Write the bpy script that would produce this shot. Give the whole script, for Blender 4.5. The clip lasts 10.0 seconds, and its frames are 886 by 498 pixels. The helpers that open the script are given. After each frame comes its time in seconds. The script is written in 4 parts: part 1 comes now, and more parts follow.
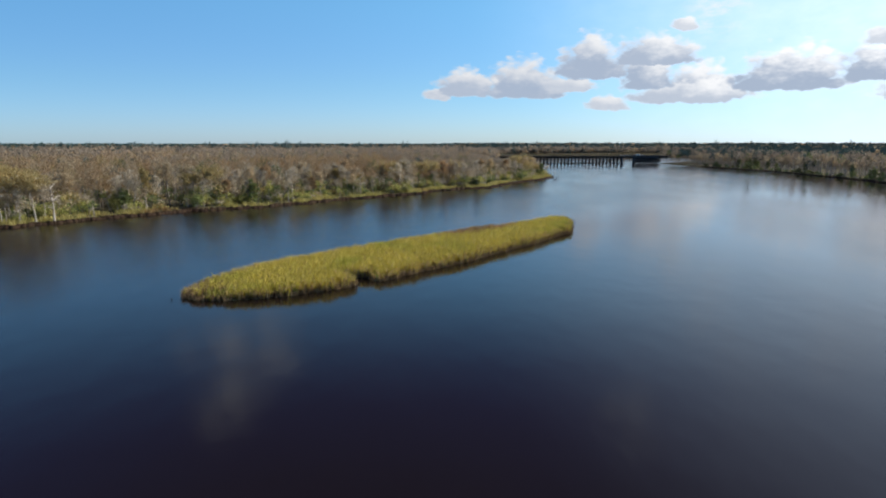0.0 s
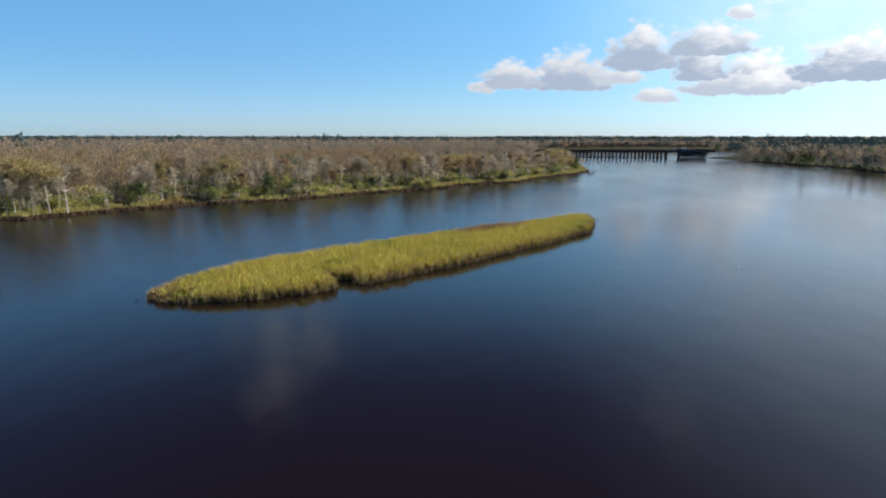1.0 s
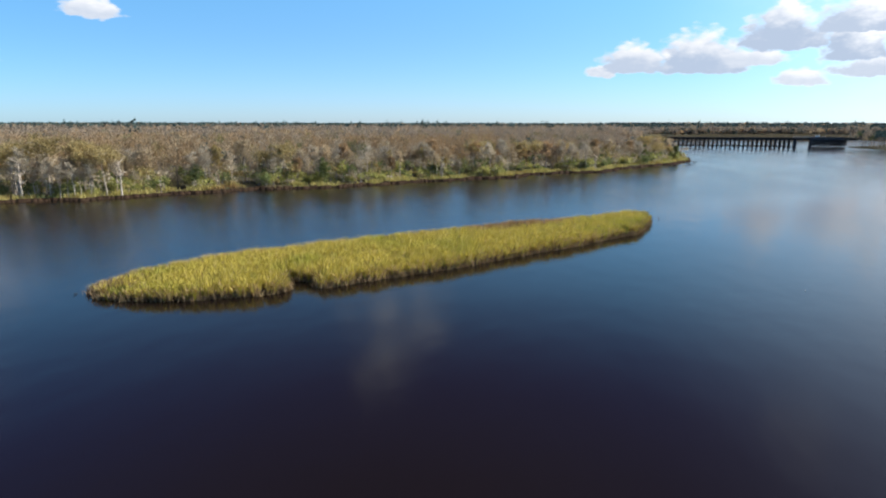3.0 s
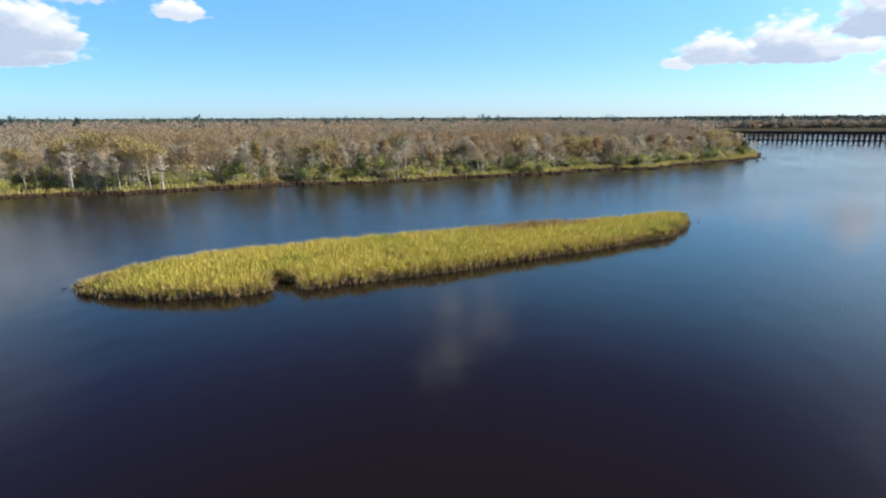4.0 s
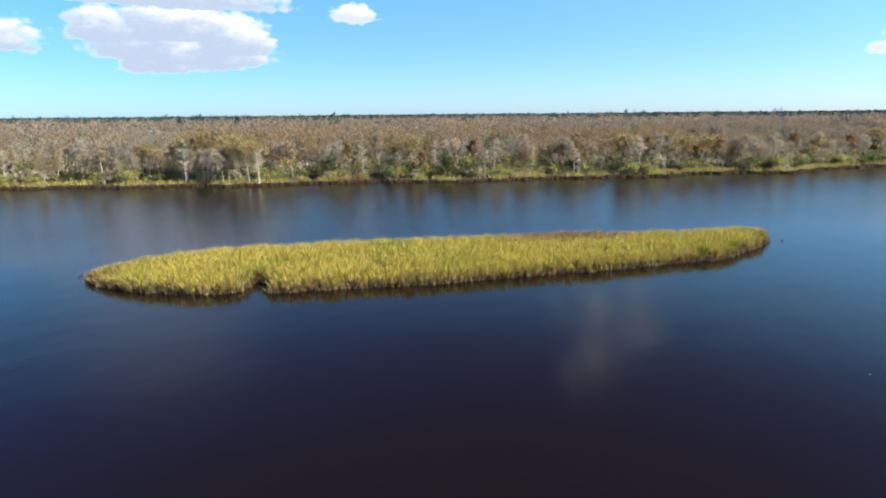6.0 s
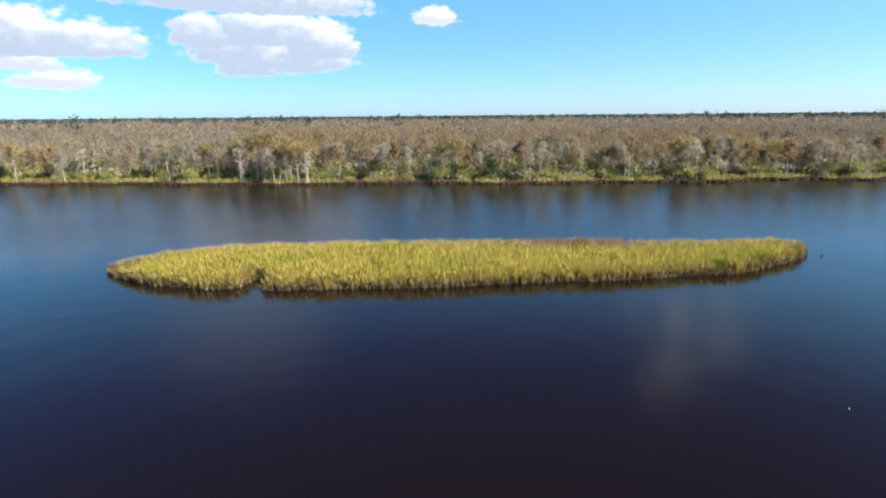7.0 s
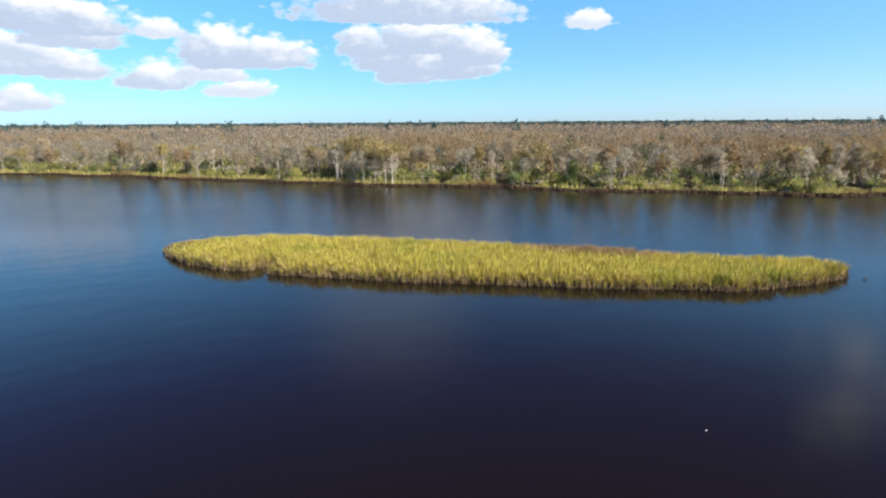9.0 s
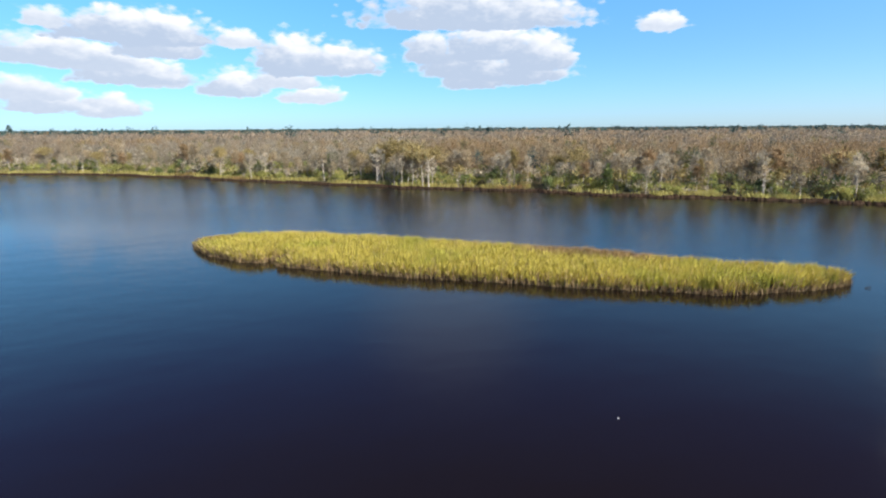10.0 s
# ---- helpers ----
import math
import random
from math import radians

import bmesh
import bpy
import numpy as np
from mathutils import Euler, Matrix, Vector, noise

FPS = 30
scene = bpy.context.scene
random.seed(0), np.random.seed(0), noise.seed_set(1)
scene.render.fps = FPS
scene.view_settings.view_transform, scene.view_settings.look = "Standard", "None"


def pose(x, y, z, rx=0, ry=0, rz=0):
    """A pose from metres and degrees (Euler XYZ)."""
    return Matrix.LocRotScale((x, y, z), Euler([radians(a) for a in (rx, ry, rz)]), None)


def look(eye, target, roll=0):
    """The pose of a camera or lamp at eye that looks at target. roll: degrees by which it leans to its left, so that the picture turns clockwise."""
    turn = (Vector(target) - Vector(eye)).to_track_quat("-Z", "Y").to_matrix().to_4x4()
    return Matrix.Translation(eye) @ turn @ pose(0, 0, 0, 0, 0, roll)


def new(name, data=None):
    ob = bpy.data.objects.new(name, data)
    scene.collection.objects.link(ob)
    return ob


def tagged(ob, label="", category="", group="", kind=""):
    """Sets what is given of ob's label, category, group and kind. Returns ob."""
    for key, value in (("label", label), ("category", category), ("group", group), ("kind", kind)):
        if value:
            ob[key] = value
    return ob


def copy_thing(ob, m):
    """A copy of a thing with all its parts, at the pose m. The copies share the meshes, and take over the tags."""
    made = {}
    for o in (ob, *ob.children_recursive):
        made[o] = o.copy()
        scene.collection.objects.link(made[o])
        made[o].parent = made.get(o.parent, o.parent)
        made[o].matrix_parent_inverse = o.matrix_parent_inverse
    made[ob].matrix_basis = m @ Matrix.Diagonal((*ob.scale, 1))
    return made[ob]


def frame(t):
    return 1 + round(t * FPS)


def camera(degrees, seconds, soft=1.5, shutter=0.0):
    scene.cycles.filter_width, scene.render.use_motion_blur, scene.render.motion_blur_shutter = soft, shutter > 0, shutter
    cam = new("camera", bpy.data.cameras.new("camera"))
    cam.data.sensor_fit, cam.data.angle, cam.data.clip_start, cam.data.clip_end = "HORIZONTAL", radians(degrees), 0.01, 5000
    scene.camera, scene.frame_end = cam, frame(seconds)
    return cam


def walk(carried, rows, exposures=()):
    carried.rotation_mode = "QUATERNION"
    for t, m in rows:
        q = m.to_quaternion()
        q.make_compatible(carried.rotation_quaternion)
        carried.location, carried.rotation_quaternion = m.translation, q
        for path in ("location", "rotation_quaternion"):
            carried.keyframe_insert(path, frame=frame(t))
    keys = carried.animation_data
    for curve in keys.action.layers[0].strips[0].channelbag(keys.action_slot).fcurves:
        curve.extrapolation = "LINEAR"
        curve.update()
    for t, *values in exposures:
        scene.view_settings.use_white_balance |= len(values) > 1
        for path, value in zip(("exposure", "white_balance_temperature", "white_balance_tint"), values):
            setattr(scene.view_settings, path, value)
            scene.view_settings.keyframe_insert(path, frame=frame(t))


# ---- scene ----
from mathutils.geometry import delaunay_2d_cdt
cam = camera(76.1, 10.0, 2.0)
PATH = [
    (0, (-0.337, -0.997, 20.744), (-0.331, 0.969, 20.378), 0.0),
    (0.5, (3.368, 3.065, 20.59), (3.303, 5.028, 20.213), 0.1),
    (1, (7.079, 6.922, 20.502), (6.937, 8.878, 20.113), 0.1),
    (1.5, (10.916, 10.92, 20.419), (10.686, 12.866, 20.017), 0.1),
    (2, (14.692, 14.724, 20.266), (14.37, 16.654, 19.853), 0.1),
    (2.5, (18.766, 18.492, 20.147), (18.35, 20.402, 19.724), 0.1),
    (4, (30.192, 29.739, 19.927), (29.459, 31.544, 19.476), -0.2),
    (4.5, (34.286, 33.403, 20.127), (33.439, 35.157, 19.674), -0.5),
    (5, (38.3, 37.14, 20.48), (37.34, 38.834, 20.023), -0.6),
    (5.5, (42.333, 40.879, 20.612), (41.259, 42.502, 20.15), -0.6),
    (7, (53.45, 51.517, 20.844), (52.074, 52.894, 20.386), -0.5),
    (7.5, (57.315, 54.989, 21.066), (55.848, 56.271, 20.611), -0.6),
    (8, (61.144, 58.402, 20.958), (59.599, 59.589, 20.506), -0.5),
    (8.5, (65.113, 61.835, 20.825), (63.496, 62.924, 20.379), -0.5),
    (9, (68.829, 65.258, 20.616), (67.15, 66.254, 20.179), -0.4),
    (9.5, (72.625, 68.764, 20.373), (70.889, 69.661, 19.947), -0.4),
    (10, (76.379, 71.993, 20.258), (74.596, 72.797, 19.841), -0.4),
]
walk(cam, [(t, look(eye, target, roll)) for t, eye, target, roll in PATH], [(0, 0.13), (2.5, 0.4), (4.5, 0.6), (7.5, 0.68), (10, 0.55)])


# ---------------------------------------------------------------- daylight
SUN_YAW, SUN_HEIGHT = -66.0, 38.0        # degrees to the left of +y, degrees up
sun_way = Vector((-math.sin(radians(SUN_YAW)) * math.cos(radians(SUN_HEIGHT)),
                  math.cos(radians(SUN_YAW)) * math.cos(radians(SUN_HEIGHT)), math.sin(radians(SUN_HEIGHT))))
sun = new("sun", bpy.data.lights.new("sun", "SUN"))
sun.data.energy, sun.data.angle, sun.data.color = 5.0, radians(0.6), (1.0, 0.93, 0.82)
sun.matrix_world = look(sun_way * 1000, (0, 0, 0))

# clouds as (yaw, height of the flat base, half width, height over the base) in degrees; cumulus rows low in the sky
PUFFS = [(-2.6, 4.9, 3.1, 2.1), (-8.1, 4.7, 4.2, 3.1), (-12.3, 5.2, 2.4, 1.1), (0.4, 4.5, 1.2, 0.8), (-14.4, 6.3, 3.5, 2.9), (-14.1, 7.3, 2.2, 2.6),
         (-19.8, 7.4, 3.8, 2.3), (-19.5, 5.3, 2.3, 3.0), (-23.6, 4.0, 3.8, 2.9), (-22.9, 4.0, 5.2, 1.7), (-16.0, 3.4, 2.1, 1.0), (-30.9, 4.8, 4.4, 3.1),
         (-38.0, 5.1, 4.2, 2.7), (-22.2, 10.2, 1.0, 0.8), (-38.2, 7.9, 3.0, 1.2), (-39, 3.8, 2.8, 1.4)]
PUFFS += [(62.8, 9.4, 10.4, 4.4), (66.9, 6.5, 2.5, 2.9), (63.6, 5.1, 4.6, 3.6), (62.4, 4.1, 3.4, 2.6), (56.3, 5.7, 3.5, 3.3), (58.0, 4.3, 2.2, 3.4),
          (58.3, 4.7, 4.8, 2.7), (60.9, 6.7, 4.8, 3.0), (45.5, 8.7, 2.0, 1.2)]
PUFFS += [(92.5, 7.5, 6.6, 2.7), (90.7, 6.5, 4.1, 2.3), (99.2, 8.4, 1.9, 1.3), (84.5, 7.6, 2.3, 1.2), (99.0, 5.6, 4.7, 2.1), (96.4, 5.3, 4.0, 2.0),
          (93.2, 4.2, 4.8, 2.2), (91.2, 4.0, 2.7, 1.7), (79.7, 5.2, 3.7, 3.5), (75.3, 5.4, 4.6, 2.4), (85.2, 3.3, 3.2, 2.2), (80.6, 4.1, 3.4, 1.4),
          (78.3, 2.8, 3.2, 1.2), (100.8, 2.8, 3.0, 1.6), (100.0, 1.8, 3.3, 1.9), (95.4, 1.5, 2.8, 1.7)]
PUFFS += [(112, 6, 8, 3.4), (-60, 8, 12, 3.5), (150, 8, 16, 4), (-110, 12, 16, 5)]
# thin torn cloud higher up, which the river mirrors
VEIL = [(22.6, 18.6, 3.6, 1.8), (18.4, 20.4, 3.8, 1.7), (20.4, 22.8, 3.2, 1.5), (22.6, 25.0, 2.6, 1.8), (17.4, 17.3, 3.0, 1.2),
        (-28.5, 18.3, 2.8, 1.4), (-30.5, 20.6, 2.4, 1.2), (-26, 16.3, 2.2, 1.0), (-19.4, 25.0, 2.6, 1.8), (-21, 27.5, 2.0, 1.2),
        (-37, 16.5, 3.4, 3.2), (-25, 12.3, 2.6, 3.6)]
FAINT = [(65, 19, 10, 8)]
HAZE = [(-54, 15, 46, 27)]                # thin bright cloud round the sun

world = bpy.data.worlds.new("daylight")
scene.world = world
world.use_nodes = True
wt = world.node_tree
wt.nodes.clear()


def wnode(kind, **values):
    n = wt.nodes.new(kind)
    for key, value in values.items():
        if key == "operation":
            n.operation = value
        elif key == "interpolation":
            n.interpolation_type = value
    return n


def wmath(op, a, b=None, c=None):
    n = wnode("ShaderNodeMath", operation=op)
    for i, v in enumerate((a, b, c)):
        if v is None:
            continue
        if isinstance(v, (int, float)):
            n.inputs[i].default_value = v
        else:
            wt.links.new(v, n.inputs[i])
    return n.outputs[0]


def wvec(op, a, b=None, c=None):
    n = wnode("ShaderNodeVectorMath", operation=op)
    for i, v in enumerate((a, b, c)):
        if v is None:
            continue
        if isinstance(v, (tuple, list)):
            n.inputs[i].default_value = v
        else:
            wt.links.new(v, n.inputs[i])
    return n.outputs["Value"] if op == "LENGTH" else n.outputs["Vector"]


def wsmooth(v, lo, hi, a=0.0, b=1.0):
    n = wnode("ShaderNodeMapRange", interpolation="SMOOTHSTEP")
    wt.links.new(v, n.inputs["Value"])
    for key, value in (("From Min", lo), ("From Max", hi), ("To Min", a), ("To Max", b)):
        n.inputs[key].default_value = value
    return n.outputs["Result"]


def wnoise(vec, scale, detail, rough=0.55):
    n = wnode("ShaderNodeTexNoise")
    wt.links.new(vec, n.inputs["Vector"])
    n.inputs["Scale"].default_value, n.inputs["Detail"].default_value, n.inputs["Roughness"].default_value = scale, detail, rough
    return n


def wmix(fac, a, b, mode="MIX"):
    n = wt.nodes.new("ShaderNodeMix")
    n.data_type, n.blend_type = "RGBA", mode
    for sock, v in ((n.inputs[0], fac), (n.inputs[6], a), (n.inputs[7], b)):
        if isinstance(v, (int, float)):
            sock.default_value = v
        elif isinstance(v, tuple):
            sock.default_value = (*v, 1)
        else:
            wt.links.new(v, sock)
    return n.outputs[2]


sky = wt.nodes.new("ShaderNodeTexSky")
sky.sky_type, sky.sun_disc = "NISHITA", False
sky.sun_elevation, sky.sun_rotation = radians(SUN_HEIGHT), radians(-SUN_YAW)
sky.altitude, sky.air_density, sky.dust_density, sky.ozone_density = 0, 1.0, 0.2, 3.0

way = wt.nodes.new("ShaderNodeTexCoord").outputs["Generated"]
split = wt.nodes.new("ShaderNodeSeparateXYZ")
wt.links.new(way, split.inputs[0])
yaw = wmath("MULTIPLY", wmath("ARCTAN2", wmath("MULTIPLY", split.outputs[0], -1.0), split.outputs[1]), 57.29578)
height = wmath("MULTIPLY", wmath("ARCSINE", split.outputs[2]), 57.29578)
joined = wt.nodes.new("ShaderNodeCombineXYZ")
wt.links.new(yaw, joined.inputs[0]), wt.links.new(height, joined.inputs[1])
plain = joined.outputs[0]
stretch = wvec("MULTIPLY", plain, (1.0, 1.9, 1.0))
n1 = wnoise(stretch, 0.42, 3.0)
n2 = wnoise(stretch, 1.3, 2.0, 0.5)
n3 = wnoise(stretch, 1.9, 2.0, 0.45)
warp = wvec("MULTIPLY", wvec("SUBTRACT", n1.outputs["Color"], (0.5, 0.5, 0.5)), (1.5, 0.55, 0))
warp2 = wvec("MULTIPLY", wvec("SUBTRACT", n2.outputs["Color"], (0.5, 0.5, 0.5)), (0.55, 0.4, 0))
place = wvec("ADD", wvec("ADD", plain, warp), warp2)


def nearest(puffs, at):
    """The least scaled distance to any of the puffs."""
    best = None
    for a, e, ra, re in puffs:
        d = wvec("LENGTH", wvec("MULTIPLY_ADD", at, (1 / ra, 1 / re, 0), (-a / ra, -e / re, 0)))
        best = d if best is None else wmath("MINIMUM", best, d)
    return best


lumps = wt.nodes.new("ShaderNodeTexVoronoi")
lumps.feature = "SMOOTH_F1"
lumps.inputs["Scale"].default_value, lumps.inputs["Smoothness"].default_value = 0.8, 0.4
wt.links.new(wvec("MULTIPLY", place, (1.0, 1.6, 1.0)), lumps.inputs["Vector"])
fleece = wmath("SUBTRACT", n3.outputs[0], 0.5)
edge = wmath("MULTIPLY_ADD", wmath("SUBTRACT", lumps.outputs["Distance"], 0.45), 0.55, wmath("MULTIPLY", fleece, -0.3))
relief = wmath("ADD", wmath("MULTIPLY_ADD", edge, -0.5, wmath("MULTIPLY", fleece, 0.3)), wmath("SUBTRACT", n1.outputs[0], 0.5))


def cumulus():
    """Cover and shade of the heaped clouds, each a dome over a flat grey base, lit from the sun's side; nearer ones stand higher."""
    cover, shade = None, None
    for a, e, ra, up in sorted(PUFFS, key=lambda p: p[1]):
        p = wvec("MULTIPLY_ADD", place, (1 / ra, 1 / up, 0), (-a / ra, -e / up, 0))
        d = wvec("LENGTH", wvec("MAXIMUM", p, wvec("MULTIPLY", p, (-1, -up / 0.4, 0))))
        own = wsmooth(wmath("ADD", d, edge), 1.2, 0.8)
        n = wnode("ShaderNodeVectorMath", operation="DOT_PRODUCT")
        wt.links.new(p, n.inputs[0])
        n.inputs[1].default_value = (-0.22, 1.0, 0)
        grey = wsmooth(wmath("ADD", n.outputs["Value"], relief), 0.95, 0.05, 0.0, min(1.0, 0.3 + up / 3.6))
        if cover is None:
            cover, shade = own, grey
            continue
        m = wt.nodes.new("ShaderNodeMix")
        wt.links.new(own, m.inputs[0]), wt.links.new(shade, m.inputs[2]), wt.links.new(grey, m.inputs[3])
        cover, shade = wmath("MAXIMUM", cover, own), m.outputs[0]
    return cover, shade


cover, shade = cumulus()
torn = wsmooth(wnoise(wvec("MULTIPLY", plain, (0.35, 0.9, 1.0)), 1.0, 5.0, 0.62).outputs[0], 0.42, 0.66)
veil = wmath("MULTIPLY", wsmooth(nearest(VEIL, place), 1.4, 0.3), torn)
veil = wmath("MAXIMUM", veil, wmath("MULTIPLY", wsmooth(nearest(FAINT, place), 1.25, 0.2), 0.2))
haze = wmath("MULTIPLY", wsmooth(nearest(HAZE, plain), 1.15, 0.3), wmath("MULTIPLY_ADD", n1.outputs[0], 0.5, 0.55))
white = wmix(wsmooth(n3.outputs[0], 0.3, 0.7), (7.7, 7.8, 8.0), (6.8, 7.0, 7.4))
white = wmix(haze, white, (11.0, 11.1, 11.2))
cloud = wmix(shade, white, (3.7, 4.45, 5.7))
# clear air: pale blue-green above the horizon, deeper blue higher up, darker towards the zenith
tone = wmix(wsmooth(height, 0.0, 6.0), (0.67, 0.93, 1.46), (0.66, 0.97, 1.30))
tone = wmix(wsmooth(height, 4.0, 20.0), tone, (0.84, 1.42, 1.54))
deep = wmix(wsmooth(yaw, 15.0, 70.0), (0.285, 0.325, 0.66), (0.40, 0.59, 1.18))
tone = wmix(wsmooth(height, 12.0, 27.0), tone, deep)
tone = wmix(wsmooth(height, 26.0, 48.0), tone, wmix(wsmooth(yaw, 45.0, 90.0), (0.29, 0.275, 0.37), (0.32, 0.41, 0.72)))
# away from the sun the air is deeper and less green
tone = wmix(wsmooth(yaw, 30.0, -25.0), tone, wmix(1.0, tone, (1.06, 1.02, 0.94), "MULTIPLY"))
tone = wmix(wsmooth(yaw, 15.0, 75.0), tone, wmix(1.0, tone, (0.71, 0.835, 0.87), "MULTIPLY"))
tinted = wmix(1.0, sky.outputs[0], tone, "MULTIPLY")
tinted = wmix(veil, tinted, (6.8, 7.0, 7.4))
tinted = wmix(haze, tinted, wmix(wsmooth(height, 9.0, 22.0), (8.4, 10.2, 12.2), (5.8, 7.4, 10.0)))
glow = wt.nodes.new("ShaderNodeBackground")
glow.inputs["Strength"].default_value = 0.1
wt.links.new(wmix(cover, tinted, cloud), glow.inputs["Color"])
wout = wt.nodes.new("ShaderNodeOutputWorld")
wt.links.new(glow.outputs[0], wout.inputs[0])

# ---------------------------------------------------------------- materials


def material(name, base, rough=0.9, vary=0.25, scale=1.0, dark=None, detail_scale=8.0, by_piece=0.0, by_thing=0.0, through_light=0.0,
             bump=0.0, spec=0.2, tones=None):
    """A procedural material: two noises over the place, random tone by piece or by thing."""
    m = bpy.data.materials.new(name)
    m.use_nodes = True
    t = m.node_tree
    t.nodes.clear()
    out = t.nodes.new("ShaderNodeOutputMaterial")
    geo = t.nodes.new("ShaderNodeNewGeometry")

    def noise_of(sc, det):
        n = t.nodes.new("ShaderNodeTexNoise")
        n.inputs["Scale"].default_value, n.inputs["Detail"].default_value = sc, det
        t.links.new(geo.outputs["Position"], n.inputs["Vector"])
        return n.outputs[0]

    def mix(fac, a, b, mode="MIX"):
        n = t.nodes.new("ShaderNodeMix")
        n.data_type, n.blend_type = "RGBA", mode
        for sock, v in ((n.inputs[0], fac), (n.inputs[6], a), (n.inputs[7], b)):
            if isinstance(v, (int, float)):
                sock.default_value = v
            elif isinstance(v, tuple):
                sock.default_value = (*v, 1)
            else:
                t.links.new(v, sock)
        return n.outputs[2]

    def ranged(v, a, b, lo=0.3, hi=0.7):
        n = t.nodes.new("ShaderNodeMapRange")
        t.links.new(v, n.inputs[0])
        for i, x in zip((1, 2, 3, 4), (lo, hi, a, b)):
            n.inputs[i].default_value = x
        return n.outputs[0]

    dark = dark or tuple(c * 0.55 for c in base)
    col = mix(ranged(noise_of(scale, 3.0), 0, 1), base, dark)
    for tone, sc, lo, hi in tones or ():
        col = mix(ranged(noise_of(sc, 2.0), 0, 1, lo, hi), col, tone)
    fine = ranged(noise_of(detail_scale, 2.0), 1 - vary, 1 + vary)
    hsv = t.nodes.new("ShaderNodeHueSaturation")
    t.links.new(col, hsv.inputs["Color"])
    val = fine
    for amount, source in ((by_piece, geo.outputs["Random Per Island"]), (by_thing, None)):
        if amount:
            if source is None:
                source = t.nodes.new("ShaderNodeObjectInfo").outputs["Random"]
            mul = t.nodes.new("ShaderNodeMath")
            mul.operation = "MULTIPLY"
            t.links.new(val, mul.inputs[0])
            t.links.new(ranged(source, 1 - amount, 1 + amount, 0, 1), mul.inputs[1])
            val = mul.outputs[0]
    t.links.new(val, hsv.inputs["Value"])
    bsdf = t.nodes.new("ShaderNodeBsdfPrincipled")
    bsdf.inputs["Roughness"].default_value = rough
    bsdf.inputs["Specular IOR Level"].default_value = spec
    t.links.new(hsv.outputs[0], bsdf.inputs["Base Color"])
    if bump:
        b = t.nodes.new("ShaderNodeBump")
        b.inputs["Strength"].default_value, b.inputs["Distance"].default_value = 0.6, bump
        t.links.new(noise_of(detail_scale, 4.0), b.inputs["Height"])
        t.links.new(b.outputs[0], bsdf.inputs["Normal"])
    last = bsdf.outputs[0]
    if through_light:
        thin = t.nodes.new("ShaderNodeBsdfTranslucent")
        t.links.new(hsv.outputs[0], thin.inputs["Color"])
        ms = t.nodes.new("ShaderNodeMixShader")
        ms.inputs[0].default_value = through_light
        t.links.new(last, ms.inputs[1]), t.links.new(thin.outputs[0], ms.inputs[2])
        last = ms.outputs[0]
    t.links.new(last, out.inputs[0])
    return m


M_REED = material("reed", (0.63, 0.54, 0.12), 0.75, 0.12, 0.16, dark=(0.55, 0.475, 0.10), detail_scale=1.6, by_piece=0.06, through_light=0.3,
                  tones=(((0.42, 0.43, 0.075), 0.09, 0.52, 0.72),))
M_REED_RED = material("reed_dry", (0.52, 0.36, 0.17), 0.8, 0.2, 0.3, detail_scale=2, by_piece=0.35, through_light=0.3)
M_REED_GREEN = material("reed_green", (0.37, 0.36, 0.08), 0.7, 0.2, 0.3, detail_scale=2, by_piece=0.35, through_light=0.3)
M_SEED = material("reed_seed_heads", (0.60, 0.47, 0.24), 0.8, 0.15, 0.3, dark=(0.5, 0.36, 0.2), detail_scale=2, by_piece=0.2, through_light=0.3)
M_STALK = material("dead_reed_stalks", (0.34, 0.25, 0.13), 0.85, 0.2, 0.4, dark=(0.2, 0.14, 0.08), detail_scale=3, by_piece=0.3, through_light=0.2)
M_MARSH = material("marsh_grass", (0.53, 0.46, 0.18), 0.8, 0.2, 0.08, dark=(0.42, 0.4, 0.13), detail_scale=1.2, by_piece=0.2, through_light=0.35,
                   tones=(((0.30, 0.20, 0.09), 0.05, 0.55, 0.7),))
M_MUD = material("wet_mud", (0.06, 0.04, 0.026), 0.9, 0.35, 0.6, dark=(0.035, 0.023, 0.016), detail_scale=5, bump=0.15, spec=0.05)
M_SOIL = material("swamp_soil", (0.09, 0.07, 0.04), 0.95, 0.3, 0.12, dark=(0.06, 0.065, 0.03), detail_scale=2.5, bump=0.1)
M_BARK = material("grey_bark", (0.50, 0.44, 0.38), 0.9, 0.3, 0.5, dark=(0.32, 0.27, 0.23), detail_scale=6, by_thing=0.3)
M_PALE = material("weathered_pale_wood", (0.6, 0.53, 0.45), 0.85, 0.2, 0.6, dark=(0.42, 0.36, 0.3), detail_scale=5, by_thing=0.15)
M_TWIG = material("grey_twigs", (0.55, 0.49, 0.38), 0.9, 0.2, 0.06, dark=(0.47, 0.41, 0.315), detail_scale=1.2, by_piece=0.06, by_thing=0.25, through_light=0.38)
M_BROWN = material("brown_twigs", (0.51, 0.42, 0.28), 0.9, 0.2, 0.05, dark=(0.46, 0.365, 0.24), detail_scale=1.2, by_piece=0.06, by_thing=0.2, through_light=0.38)
M_RUST = material("rusty_needles", (0.47, 0.33, 0.19), 0.85, 0.2, 0.05, dark=(0.40, 0.29, 0.17), detail_scale=1.2, by_piece=0.06, by_thing=0.2, through_light=0.38)
M_OLIVE = material("olive_leaves", (0.46, 0.365, 0.165), 0.8, 0.2, 0.08, dark=(0.37, 0.30, 0.14), detail_scale=1.5, by_piece=0.1, by_thing=0.2, through_light=0.38)
